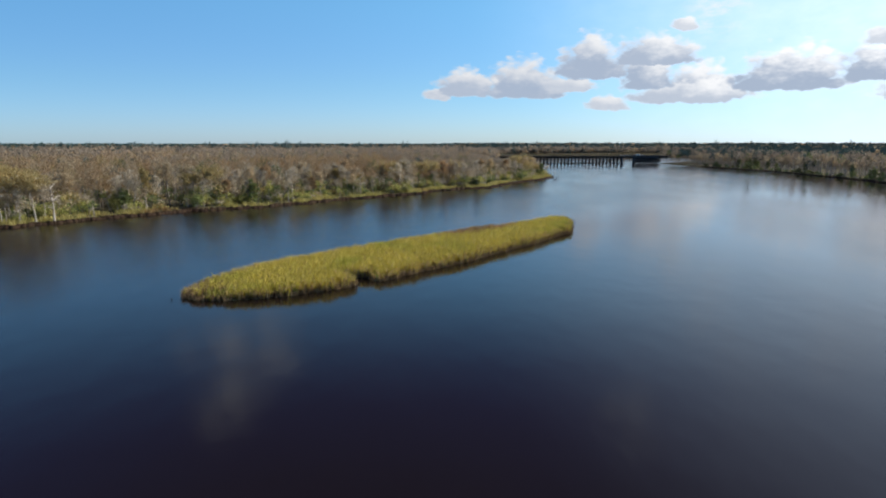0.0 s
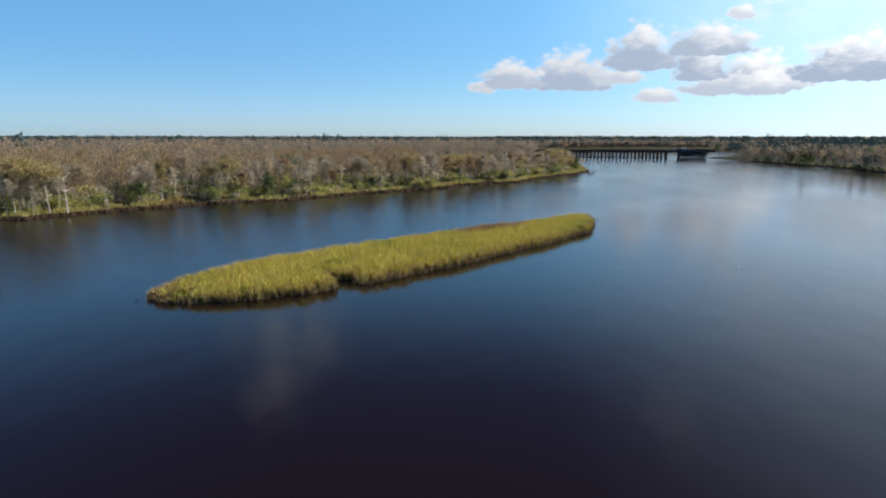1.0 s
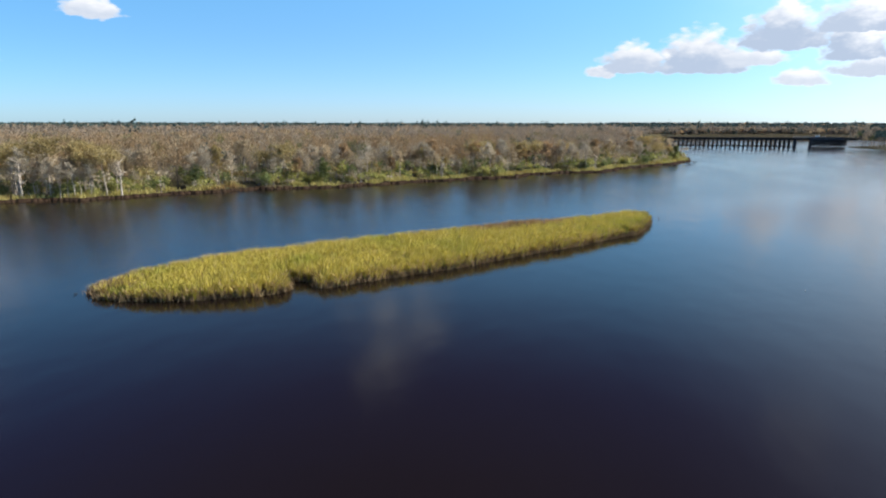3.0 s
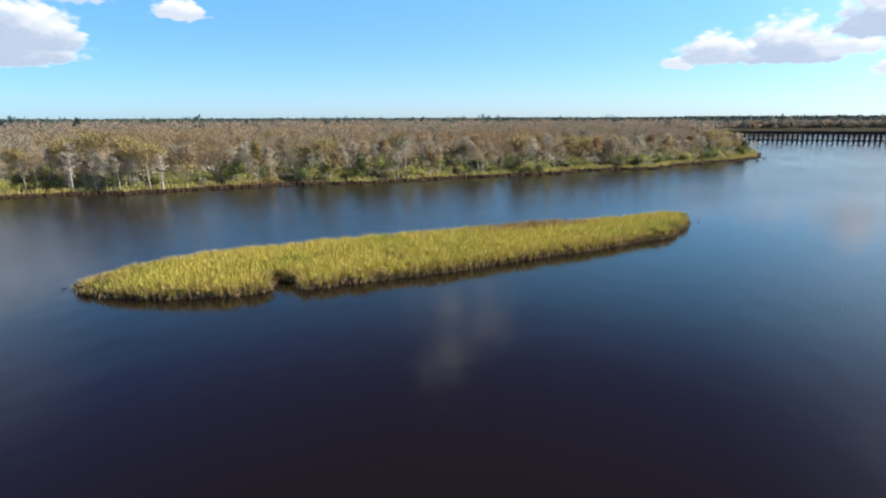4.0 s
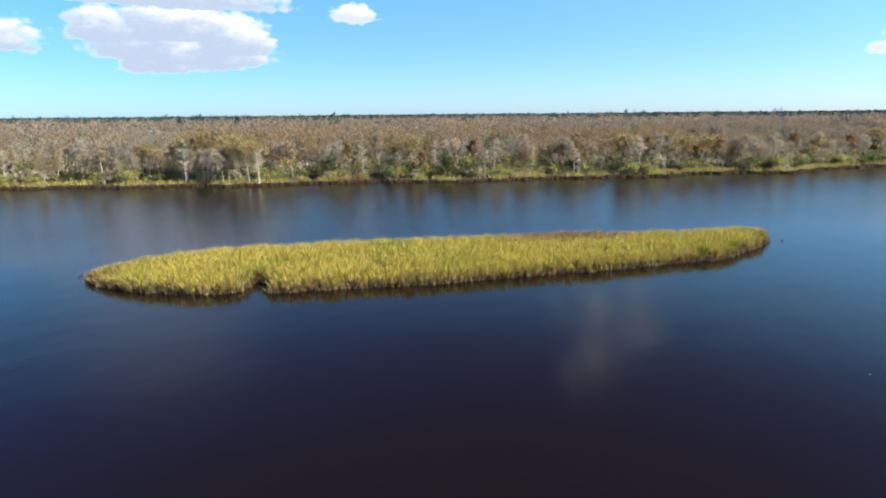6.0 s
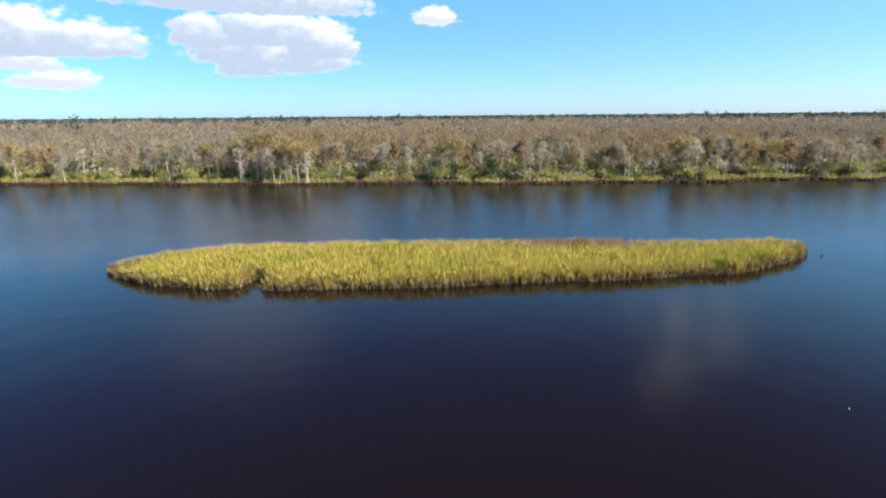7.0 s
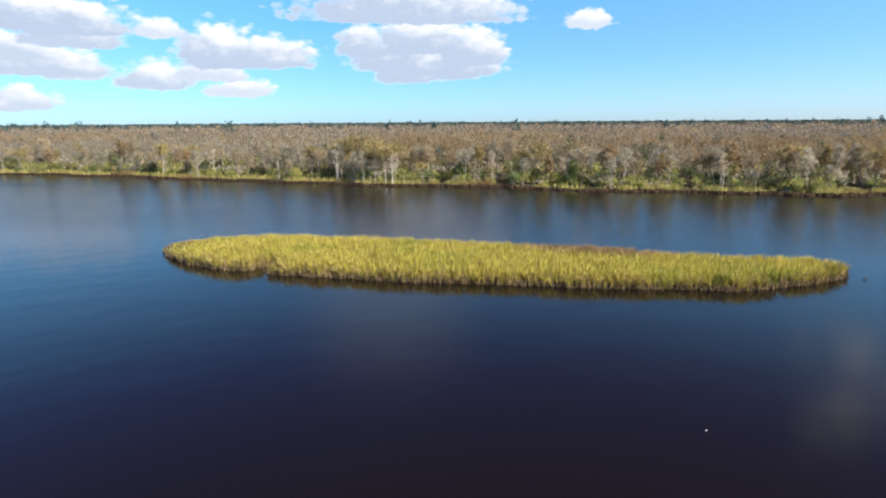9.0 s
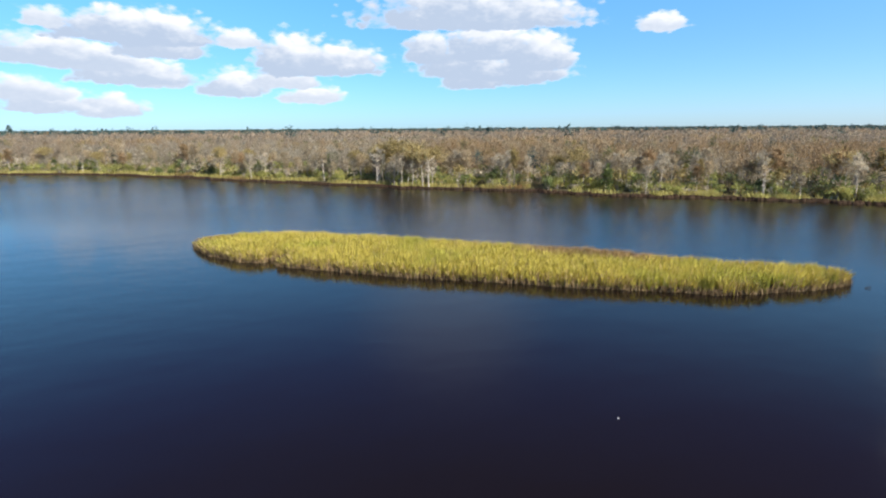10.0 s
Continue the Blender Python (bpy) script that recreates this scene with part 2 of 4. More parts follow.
M_LEAF = material("green_leaves", (0.21, 0.25, 0.095), 0.7, 0.2, 0.1, dark=(0.13, 0.155, 0.07), detail_scale=2, by_piece=0.12, by_thing=0.35, through_light=0.42)
M_FRESH = material("yellow_green_leaves", (0.46, 0.45, 0.15), 0.7, 0.2, 0.1, dark=(0.32, 0.33, 0.12), detail_scale=2, by_piece=0.1, by_thing=0.3, through_light=0.48)
M_CANOPY = material("brown_canopy", (0.37, 0.30, 0.225), 0.9, 0.15, 0.03, dark=(0.30, 0.245, 0.18), detail_scale=0.4, by_piece=0.08, through_light=0.35)
# dark pine green with the blue of distance haze mixed into the colour
M_HAZY_PINE = material("hazy_pine_needles", (0.07, 0.115, 0.105), 0.8, 0.2, 0.02, dark=(0.055, 0.09, 0.085), detail_scale=0.5, by_piece=0.15, through_light=0.15)
M_TIMBER = material("tarred_timber", (0.05, 0.045, 0.042), 0.85, 0.3, 0.4, detail_scale=4, by_thing=0.2)
M_STEEL = material("painted_steel", (0.10, 0.10, 0.105), 0.6, 0.2, 0.5, detail_scale=3)
M_WHITE = material("white_paint", (0.78, 0.78, 0.76), 0.6, 0.08, 0.5, dark=(0.66, 0.65, 0.62), detail_scale=3)


def water_material():
    m = bpy.data.materials.new("dark_river_water")
    m.use_nodes = True
    t = m.node_tree
    bsdf = t.nodes["Principled BSDF"]
    geo = t.nodes.new("ShaderNodeNewGeometry")
    bsdf.inputs["IOR"].default_value = 1.32

    def noise_of(sc, det, stretch_y=1.0, turn=0.0):
        mp = t.nodes.new("ShaderNodeMapping")
        mp.inputs["Rotation"].default_value = (0, 0, radians(turn))
        mp.inputs["Scale"].default_value = (1, stretch_y, 1)
        t.links.new(geo.outputs["Position"], mp.inputs["Vector"])
        n = t.nodes.new("ShaderNodeTexNoise")
        n.inputs["Scale"].default_value, n.inputs["Detail"].default_value = sc, det
        t.links.new(mp.outputs[0], n.inputs["Vector"])
        return n.outputs[0]

    ramp = t.nodes.new("ShaderNodeMix")
    ramp.data_type = "RGBA"
    ramp.inputs[6].default_value, ramp.inputs[7].default_value = (0.0075, 0.0048, 0.0040, 1), (0.0105, 0.0068, 0.0054, 1)
    t.links.new(noise_of(0.02, 3), ramp.inputs[0])
    t.links.new(ramp.outputs[2], bsdf.inputs["Base Color"])
    rough = t.nodes.new("ShaderNodeMapRange")
    for i, x in zip((1, 2, 3, 4), (0.36, 0.66, 0.065, 0.14)):
        rough.inputs[i].default_value = x
    t.links.new(noise_of(0.03, 6, 0.35, -35), rough.inputs[0])
    parts = t.nodes.new("ShaderNodeSeparateXYZ")
    t.links.new(geo.outputs["Position"], parts.inputs[0])

    def over(value, lo, hi, a, b):
        n = t.nodes.new("ShaderNodeMapRange")
        n.interpolation_type = "SMOOTHSTEP"
        for i, x in zip((1, 2, 3, 4), (lo, hi, a, b)):
            n.inputs[i].default_value = x
        t.links.new(value, n.inputs[0])
        return n.outputs[0]

    def added(a, b):
        n = t.nodes.new("ShaderNodeMath")
        t.links.new(a, n.inputs[0]), t.links.new(b, n.inputs[1])
        return n.outputs[0]

    # the channel between the island and the wooded bank is ruffled by the wind, the open reach towards the bridge lies smoother
    across = t.nodes.new("ShaderNodeVectorMath")
    across.operation = "DOT_PRODUCT"
    across.inputs[1].default_value = (-0.73, 0.68, 0)
    t.links.new(geo.outputs["Position"], across.inputs[0])
    channel = across.outputs["Value"]
    total = added(added(rough.outputs[0], over(parts.outputs[1], 200, 480, 0.0, -0.03)), over(channel, 60, 100, 0.0, 0.05))
    t.links.new(total, bsdf.inputs["Roughness"])
    b1 = t.nodes.new("ShaderNodeBump")
    b1.inputs["Strength"].default_value = 1.0
    t.links.new(over(channel, 60, 110, 0.004, 0.02), b1.inputs["Distance"])
    t.links.new(noise_of(8.5, 2, 0.6, 25), b1.inputs["Height"])
    b2 = t.nodes.new("ShaderNodeBump")
    b2.inputs["Strength"].default_value, b2.inputs["Distance"].default_value = 1.0, 0.035
    t.links.new(noise_of(0.22, 2, 0.6, -20), b2.inputs["Height"])
    t.links.new(b2.outputs[0], b1.inputs["Normal"])
    t.links.new(b1.outputs[0], bsdf.inputs["Normal"])
    return m


M_WATER = water_material()

# ---------------------------------------------------------------- mesh helpers
rng = np.random.default_rng(7)


class Heap:
    """Vertices and triangles of one mesh, with a material for each triangle."""

    def __init__(self):
        self.v, self.f, self.m, self.n = [], [], [], 0

    def add(self, verts, tris, mat=0):
        verts, tris = np.asarray(verts, float).reshape(-1, 3), np.asarray(tris, int).reshape(-1, 3)
        self.v.append(verts), self.f.append(tris + self.n)
        self.m.append(np.full(len(tris), mat) if np.isscalar(mat) else np.asarray(mat))
        self.n += len(verts)

    def pieces(self, verts, template, mat=0):
        """verts (n, k, 3), each piece with the triangles of the template. mat: one, or one for each piece."""
        n, k = verts.shape[:2]
        template = np.asarray(template)
        tris = (template[None] + (np.arange(n) * k)[:, None, None]).reshape(-1, 3)
        self.add(verts.reshape(-1, 3), tris, mat if np.isscalar(mat) else np.repeat(mat, len(template)))

    def tube(self, path, radii, sides=6, mat=0):
        path = np.asarray(path, float)
        way = np.gradient(path, axis=0)
        way /= np.linalg.norm(way, axis=1)[:, None] + 1e-9
        side = np.cross(way, (0.31, 0.17, 0.93) if abs(way[0][2]) < 0.9 else (0.9, 0.3, 0.1))
        side /= np.linalg.norm(side, axis=1)[:, None] + 1e-9
        up = np.cross(side, way)
        a = np.arange(sides) * 2 * np.pi / sides
        rad = np.asarray(radii, float)[:, None, None]
        ring = path[:, None] + rad * (np.cos(a)[None, :, None] * side[:, None] + np.sin(a)[None, :, None] * up[:, None])
        tris = []
        for i in range(len(path) - 1):
            for j in range(sides):
                p, q, r, s = i * sides + j, i * sides + (j + 1) % sides, (i + 1) * sides + j, (i + 1) * sides + (j + 1) % sides
                tris += [(p, q, s), (p, s, r)]
        tris += [((len(path) - 1) * sides, (len(path) - 1) * sides + j, (len(path) - 1) * sides + j + 1) for j in range(1, sides - 1)]
        self.add(ring.reshape(-1, 3), tris, mat)

    def box(self, lo, hi, mat=0):
        x, y, z = zip(lo, hi)
        v = [(x[i & 1], y[i >> 1 & 1], z[i >> 2]) for i in range(8)]
        q = [(0, 2, 3, 1), (4, 5, 7, 6), (0, 1, 5, 4), (2, 6, 7, 3), (0, 4, 6, 2), (1, 3, 7, 5)]
        self.add(v, [t for a, b, c, d in q for t in ((a, b, c), (a, c, d))], mat)

    def mesh(self, name, mats, smooth=False):
        me = bpy.data.meshes.new(name)
        v, f = np.concatenate(self.v), np.concatenate(self.f)
        me.vertices.add(len(v)), me.loops.add(len(f) * 3), me.polygons.add(len(f))
        me.vertices.foreach_set("co", v.ravel().astype(np.float32))
        me.loops.foreach_set("vertex_index", f.ravel().astype(np.int32))
        me.polygons.foreach_set("loop_start", np.arange(0, len(f) * 3, 3, dtype=np.int32))
        me.polygons.foreach_set("material_index", np.concatenate(self.m).astype(np.int32))
        me.polygons.foreach_set("use_smooth", np.full(len(f), smooth))
        for m in mats:
            me.materials.append(m)
        me.update(calc_edges=True)
        return me


def part(name, heap, mats, parent=None, label="", smooth=False):
    ob = new(name, heap.mesh(name, mats if isinstance(mats, (list, tuple)) else [mats], smooth))
    if parent is not None:
        ob.parent = parent
    return tagged(ob, label)


BLADE = [(0, 1, 2), (1, 3, 2), (2, 3, 4)]


def blades(x, y, z, h, w, bend, r):
    """Grass blades as (n, 5, 3): two at the root, two at mid height, a tip that nods over."""
    n = len(x)
    a, lean_a = r.uniform(0, 2 * np.pi, n), r.uniform(0, 2 * np.pi, n)
    side = np.stack([np.cos(a), np.sin(a), np.zeros(n)], 1) * (w / 2)[:, None]
    lean = np.stack([np.cos(lean_a), np.sin(lean_a), np.zeros(n)], 1) * (bend * h)[:, None]
    root = np.stack([x, y, z], 1)
    mid = root + lean * 0.3 + np.stack([0 * h, 0 * h, h * 0.58], 1)
    tip = root + lean + np.stack([0 * h, 0 * h, h], 1)
    return np.stack([root - side, root + side, mid - side * 0.8, mid + side * 0.8, tip], 1)


def smooth_line(points, step, wobble=0.0, seed=0):
    """A Catmull-Rom line through the points, resampled, with an uneven edge."""
    p = np.array(points, float)
    p = np.vstack([2 * p[0] - p[1], p, 2 * p[-1] - p[-2]])
    out = []
    for i in range(1, len(p) - 2):
        n = max(2, int(np.linalg.norm(p[i + 1] - p[i]) / step))
        t = (np.arange(n) / n)[:, None]
        out.append(0.5 * (2 * p[i] + (p[i + 1] - p[i - 1]) * t + (2 * p[i - 1] - 5 * p[i] + 4 * p[i + 1] - p[i + 2]) * t ** 2
                          + (3 * p[i] - p[i - 1] - 3 * p[i + 1] + p[i + 2]) * t ** 3))
    out = np.vstack(out + [p[-2][None]])
    if wobble:
        way = np.gradient(out, axis=0)
        nrm = np.stack([-way[:, 1], way[:, 0]], 1) / (np.linalg.norm(way, axis=1)[:, None] + 1e-9)
        k = [noise.noise(Vector((q[0] * 0.06, q[1] * 0.06, seed))) + 0.7 * noise.noise(Vector((q[0] * 0.17, q[1] * 0.17, seed))) + 0.5 * noise.noise(Vector((q[0] * 0.4, q[1] * 0.4, seed + 5))) for q in out]
        out += nrm * (np.array(k) * wobble)[:, None]
    return out


def inside(poly, x, y):
    hit = np.zeros(len(x), bool)
    a, b = poly, np.roll(poly, -1, 0)
    for (x0, y0), (x1, y1) in zip(a, b):
        if y0 == y1:
            continue
        cross = ((y0 > y) != (y1 > y)) & (x < (x1 - x0) * (y - y0) / (y1 - y0) + x0)
        hit ^= cross
    return hit


def off_line(line, x, y):
    """The distance of each point to an open line."""
    best = np.full(len(x), 1e9)
    for (x0, y0), (x1, y1) in zip(line[:-1], line[1:]):
        dx, dy = x1 - x0, y1 - y0
        t = np.clip(((x - x0) * dx + (y - y0) * dy) / (dx * dx + dy * dy + 1e-9), 0, 1)
        best = np.minimum(best, np.hypot(x - x0 - t * dx, y - y0 - t * dy))
    return best


# ---------------------------------------------------------------- river, banks
LEFT_SHORE = [(-420, -1200), (-330, -420), (-285, -150), (-258, -15), (-236, 30), (-208, 60), (-184, 80), (-163, 96), (-143, 112), (-124, 130),
              (-103, 146), (-90, 164), (-78, 175), (-66, 182), (-50, 196), (-34, 216), (-14, 232), (0, 255), (18, 268), (33, 290), (48, 317),
              (62, 340), (71, 372), (70, 392), (52, 415), (54, 500), (60, 590), (66, 680), (84, 770), (130, 850), (250, 900), (520, 960), (1200, 1080), (4000, 1500)]
RIGHT_SHORE = [(4000, 1250), (1200, 950), (640, 860), (430, 800), (345, 750), (300, 700), (268, 645), (232, 606), (234, 568), (240, 500), (246, 455),
               (250, 410), (245, 360), (240, 320), (234, 285), (231, 230), (227, 120), (226, -50), (250, -400), (330, -1200)]
left_line = smooth_line(LEFT_SHORE, 1.8, 3.6, 1)
right_line = smooth_line(RIGHT_SHORE, 4.0, 2.0, 2)
ring = [(4600 * math.cos(a), 4600 * math.sin(a)) for a in np.linspace(radians(21), radians(249), 60)]
left_land = np.vstack([left_line, ring])
ring = [(4600 * math.cos(a), 4600 * math.sin(a)) for a in np.linspace(radians(-74), radians(17), 30)]
right_land = np.vstack([right_line, ring])


def land(name, outline, line, label):
    """A sheet of low ground with a steep muddy edge at the water."""
    from_line = []
    for d in (0.7, 2.5, 9.0):
        way = np.gradient(line, axis=0)
        nrm = np.stack([-way[:, 1], way[:, 0]], 1) / (np.linalg.norm(way, axis=1)[:, None] + 1e-9)
        from_line.append(line + nrm * d)
    x, y = np.vstack(from_line).T
    far = np.array([(r * math.cos(a), r * math.sin(a)) for r in (500, 900, 1600, 2600, 3700) for a in np.linspace(0, 6.28, 40)])
    x, y = np.append(x, far[:, 0]), np.append(y, far[:, 1])
    ok = inside(outline, x, y)
    x, y = x[ok], y[ok]
    d = off_line(line, x, y)
    ok = d > 0.55
    x, y, d = x[ok], y[ok], d[ok]
    z = np.where(d < 1.5, 0.28, np.where(d < 5, 0.42, 0.6)) + rng.uniform(-0.12, 0.12, len(x))
    pts = [Vector(p) for p in np.vstack([outline, np.stack([x, y], 1)])]
    zs = np.append(np.full(len(outline), -0.35), z)
    n = len(outline)
    verts, _, faces, orig, _, _ = delaunay_2d_cdt(pts, [(i, (i + 1) % n) for i in range(n)], [], 1, 1e-4)
    h = Heap()
    v = [(p[0], p[1], zs[o[0]] if o else -0.35) for p, o in zip(verts, orig)]
    h.add(v, [f for f in faces if len(f) == 3])
    ob = part(name, h, M_SOIL, None, "", True)
    return tagged(ob, label, "ground", "", "structure")


land("ground", left_land, left_line, "low swampy river bank of dark soil under the trees")
land("ground", right_land, right_line, "low wooded river bank of dark soil")

h = Heap()
h.add([(-4700, -4700, 0), (4700, -4700, 0), (4700, 4700, 0), (-4700, 4700, 0)], [(0, 1, 2), (0, 2, 3)])
tagged(part("water", h, M_WATER), "dark blackwater river reflecting blue sky and clouds", "water", "", "structure")

# ---------------------------------------------------------------- the marsh island
FRONT = [(-35.6, 73.6), (-32.2, 72.3), (-27.4, 72.7), (-22.4, 74.2), (-18.2, 76.6), (-14.9, 79.2), (-13.5, 81.4), (-15.2, 85), (-12, 85.4), (-9.2, 83.6), (-3, 90.4),
         (4.2, 97.6), (12, 107.4), (19.5, 117), (26.5, 126.6), (29.4, 130), (32, 138), (33.5, 146.5)]
BACK = [(32.5, 150.6), (27.8, 149.4), (22, 142.8), (16.2, 136.2), (8.4, 131.9), (0.8, 123.6), (-10.3, 112.6), (-19, 103.2), (-27.6, 94.2), (-34.6, 83.2), (-36.2, 77.4)]
isle = smooth_line(FRONT + BACK + FRONT[:1], 0.5, 0.45, 3)[:-1]
isle_x, isle_y = isle[:, 0], isle[:, 1]


def island():
    """The mud bank under the reeds: steep wet edge, uneven top."""
    lo, hi = isle.min(0), isle.max(0)
    x, y = rng.uniform(lo[0], hi[0], 5000), rng.uniform(lo[1], hi[1], 5000)
    ok = inside(isle, x, y)
    x, y = x[ok], y[ok]
    d = off_line(np.vstack([isle, isle[:1]]), x, y)
    ok = d > 0.3
    x, y, d = x[ok], y[ok], d[ok]
    pts = [Vector(p) for p in np.vstack([isle, np.stack([x, y], 1)])]
    zs = np.append(np.full(len(isle), -0.3), np.clip(d * 0.4, 0, 0.25) + rng.uniform(-0.06, 0.06, len(x)))
    n = len(isle)
    verts, _, faces, orig, _, _ = delaunay_2d_cdt(pts, [(i, (i + 1) % n) for i in range(n)], [], 1, 1e-4)
    h = Heap()
    h.add([(p[0], p[1], zs[o[0]] if o else -0.3) for p, o in zip(verts, orig)], [f for f in faces if len(f) == 3])
    tagged(part("island", h, M_MUD, None, "", True), "low island of dark wet mud covered in tall reeds", "island", "", "structure")


island()


def island_reeds():
    """Tussocks of reeds that spread from their roots; those at the water lean out over the mud."""
    edge = np.vstack([isle, isle[:1]])
    lo, hi = isle.min(0), isle.max(0)
    n = 36000
    tx, ty = rng.uniform(lo[0], hi[0], n), rng.uniform(lo[1], hi[1], n)
    ok = inside(isle, tx, ty)
    tx, ty = tx[ok], ty[ok]
    d = off_line(edge, tx, ty)
    ok = d > 0.12
    tx, ty, d = tx[ok], ty[ok], d[ok]
    e = 0.3
    out = -np.stack([off_line(edge, tx + e, ty) - d, off_line(edge, tx, ty + e) - d], 1) / e
    clump = np.array([noise.noise(Vector((a * 0.5, b * 0.5, 3))) for a, b in zip(tx, ty)])
    wide = np.array([noise.noise(Vector((a * 0.1, b * 0.1, 9))) for a, b in zip(tx, ty)])
    keep = (clump + rng.uniform(-0.5, 0.5, len(tx)) > -0.6) & ((d > 1.0) | (clump + rng.uniform(-0.3, 0.3, len(tx)) > -0.25))
    tx, ty, d, clump, wide, out = tx[keep], ty[keep], d[keep], clump[keep], wide[keep], out[keep]
    n = len(tx)
    # the reddish dry patch towards the far end, darker green tussocks in a hollow and at the far end's edge
    red = ((tx - 8.5) * 0.68 + (ty - 128.5) * 0.73) ** 2 / 12 ** 2 + ((tx - 8.5) * 0.73 - (ty - 128.5) * 0.68) ** 2 / 4.2 ** 2
    kind = np.where(red + rng.normal(0, 0.35, n) < 1, 1, 0)
    hollow = np.zeros(n)
    for cx, cy, rad, sink in ((-5.8, 98, 1.6, 0.35), (-3.4, 97.2, 1.0, 0.3), (27.6, 129.8, 0.9, 0.1), (31, 136, 1.2, 0.1), (33.4, 146.5, 1.6, 0.1), (14, 121, 1.3, 0.25), (-31, 74, 1.6, 0.15)):
        near = np.hypot(tx - cx, ty - cy) < rad * rng.uniform(0.6, 1.2, n)
        kind, hollow = np.where(near, 2, kind), np.where(near, sink, hollow)
    per = 11
    root = np.stack([tx, ty, np.clip(d * 0.4, 0, 0.25) - 0.05], 1)
    a = rng.uniform(0, 2 * np.pi, (n, per))
    tall = 1.84 + 0.26 * clump + 0.22 * wide + rng.normal(0, 0.1, n)
    tall = tall * np.clip(0.72 + d * 0.2, 0, 1) * (1 - hollow)
    # lower and browner towards the pointed near end
    end = np.clip((np.hypot(tx + 35.5, ty - 74.5) - 1.0) / 15.0, 0, 1)
    tall = tall * (0.6 + 0.4 * end) + 0.16 * np.clip((d - 2) / 3, 0, 1) * end
    kind = np.where((kind == 0) & (rng.uniform(0, 1, n) < 0.5 * (1 - end * 2.2)), 4, kind)
    hh = np.clip(tall[:, None] * rng.uniform(0.72, 1.12, (n, per)), 0.4, 2.6)
    spread = rng.uniform(0.05, 0.42, (n, per)) * hh
    lean = np.stack([np.cos(a) * spread, np.sin(a) * spread], 2) + (out * (np.clip(1.3 - d, 0, 1) * 0.45)[:, None])[:, None, :] + np.array((0.10, 0.05))
    base = root[:, None] + np.concatenate([np.stack([np.cos(a), np.sin(a)], 2) * rng.uniform(0, 0.2, (n, per, 1)), np.zeros((n, per, 1))], 2)
    side_a = a + np.pi / 2 + rng.normal(0, 0.5, (n, per))
    side = np.stack([np.cos(side_a), np.sin(side_a), 0 * a], 2) * rng.uniform(0.022, 0.055, (n, per, 1))
    mid = base + np.concatenate([lean * 0.35, hh[:, :, None] * 0.6], 2)
    tip = base + np.concatenate([lean * 1.15, hh[:, :, None] * 0.97], 2)
    v = np.stack([base - side, base + side, mid - side * 0.9, mid + side * 0.9, tip], 2).reshape(-1, 5, 3)
    h = Heap()
    # dead brown stalks and fallen leaves round the rim
    rim = rng.integers(0, len(isle), 9000)
    inward = np.array(isle.mean(0)) - isle[rim]
    at = isle[rim] + inward / np.linalg.norm(inward, axis=1)[:, None] * rng.uniform(-0.15, 0.7, (len(rim), 1)) + rng.normal(0, 0.2, (len(rim), 2))
    h.pieces(blades(at[:, 0], at[:, 1], np.full(len(rim), -0.05), rng.uniform(0.25, 1.15, len(rim)), rng.uniform(0.06, 0.14, len(rim)),
                    rng.uniform(0.2, 0.9, len(rim)), rng), BLADE, 4)
    tone = np.repeat(kind, per)
    pale = np.repeat(np.where((d < 1.6) & (out @ np.array((-0.8, 0.6)) > 0.3), 0.45, 0.06), per)
    pale = np.maximum(pale, np.repeat(np.where(d < 1.1, 0.3, 0), per))
    tone = np.where((rng.uniform(0, 1, len(tone)) < pale) & (tone == 0), 3, tone)
    dead = np.repeat(np.where((d < 0.9) & (clump < 0.1), 0.3, 0.03), per)
    tone = np.where((rng.uniform(0, 1, len(tone)) < dead) & (tone == 0), 4, tone)
    h.pieces(v, BLADE, tone)
    tagged(part("reeds", h, [M_REED, M_REED_RED, M_REED_GREEN, M_SEED, M_STALK]), "tall yellow-green marsh reeds covering the island", "reeds", "", "stuff")


island_reeds()

# ---------------------------------------------------------------- trees


def crooked(start, end, n, bend, r):
    """A slightly crooked path from start to end."""
    t = np.linspace(0, 1, n)[:, None]
    p = np.asarray(start) * (1 - t) + np.asarray(end) * t
    p[1:-1] += r.normal(0, bend, (n - 2, 3)) * (1, 1, 0.3)
    return p


def sprays(centre, out, length, width, r, face=None, stray=0.55):
    """Thin pointed twig sprays (n, 3, 3) that leave the centres along out, laid like shingles over the crown where face is given."""
    n = len(centre)
    flat = r.normal(0, 1, (n, 3)) if face is None else face + r.normal(0, stray, (n, 3))
    side = np.cross(out, flat)
    side /= np.linalg.norm(side, axis=1)[:, None] + 1e-9
    side *= width[:, None] / 2
    return np.stack([centre - side, centre + side, centre + out * length[:, None]], 1)


def unit(v):
    return v / (np.linalg.norm(v, axis=1)[:, None] + 1e-9)


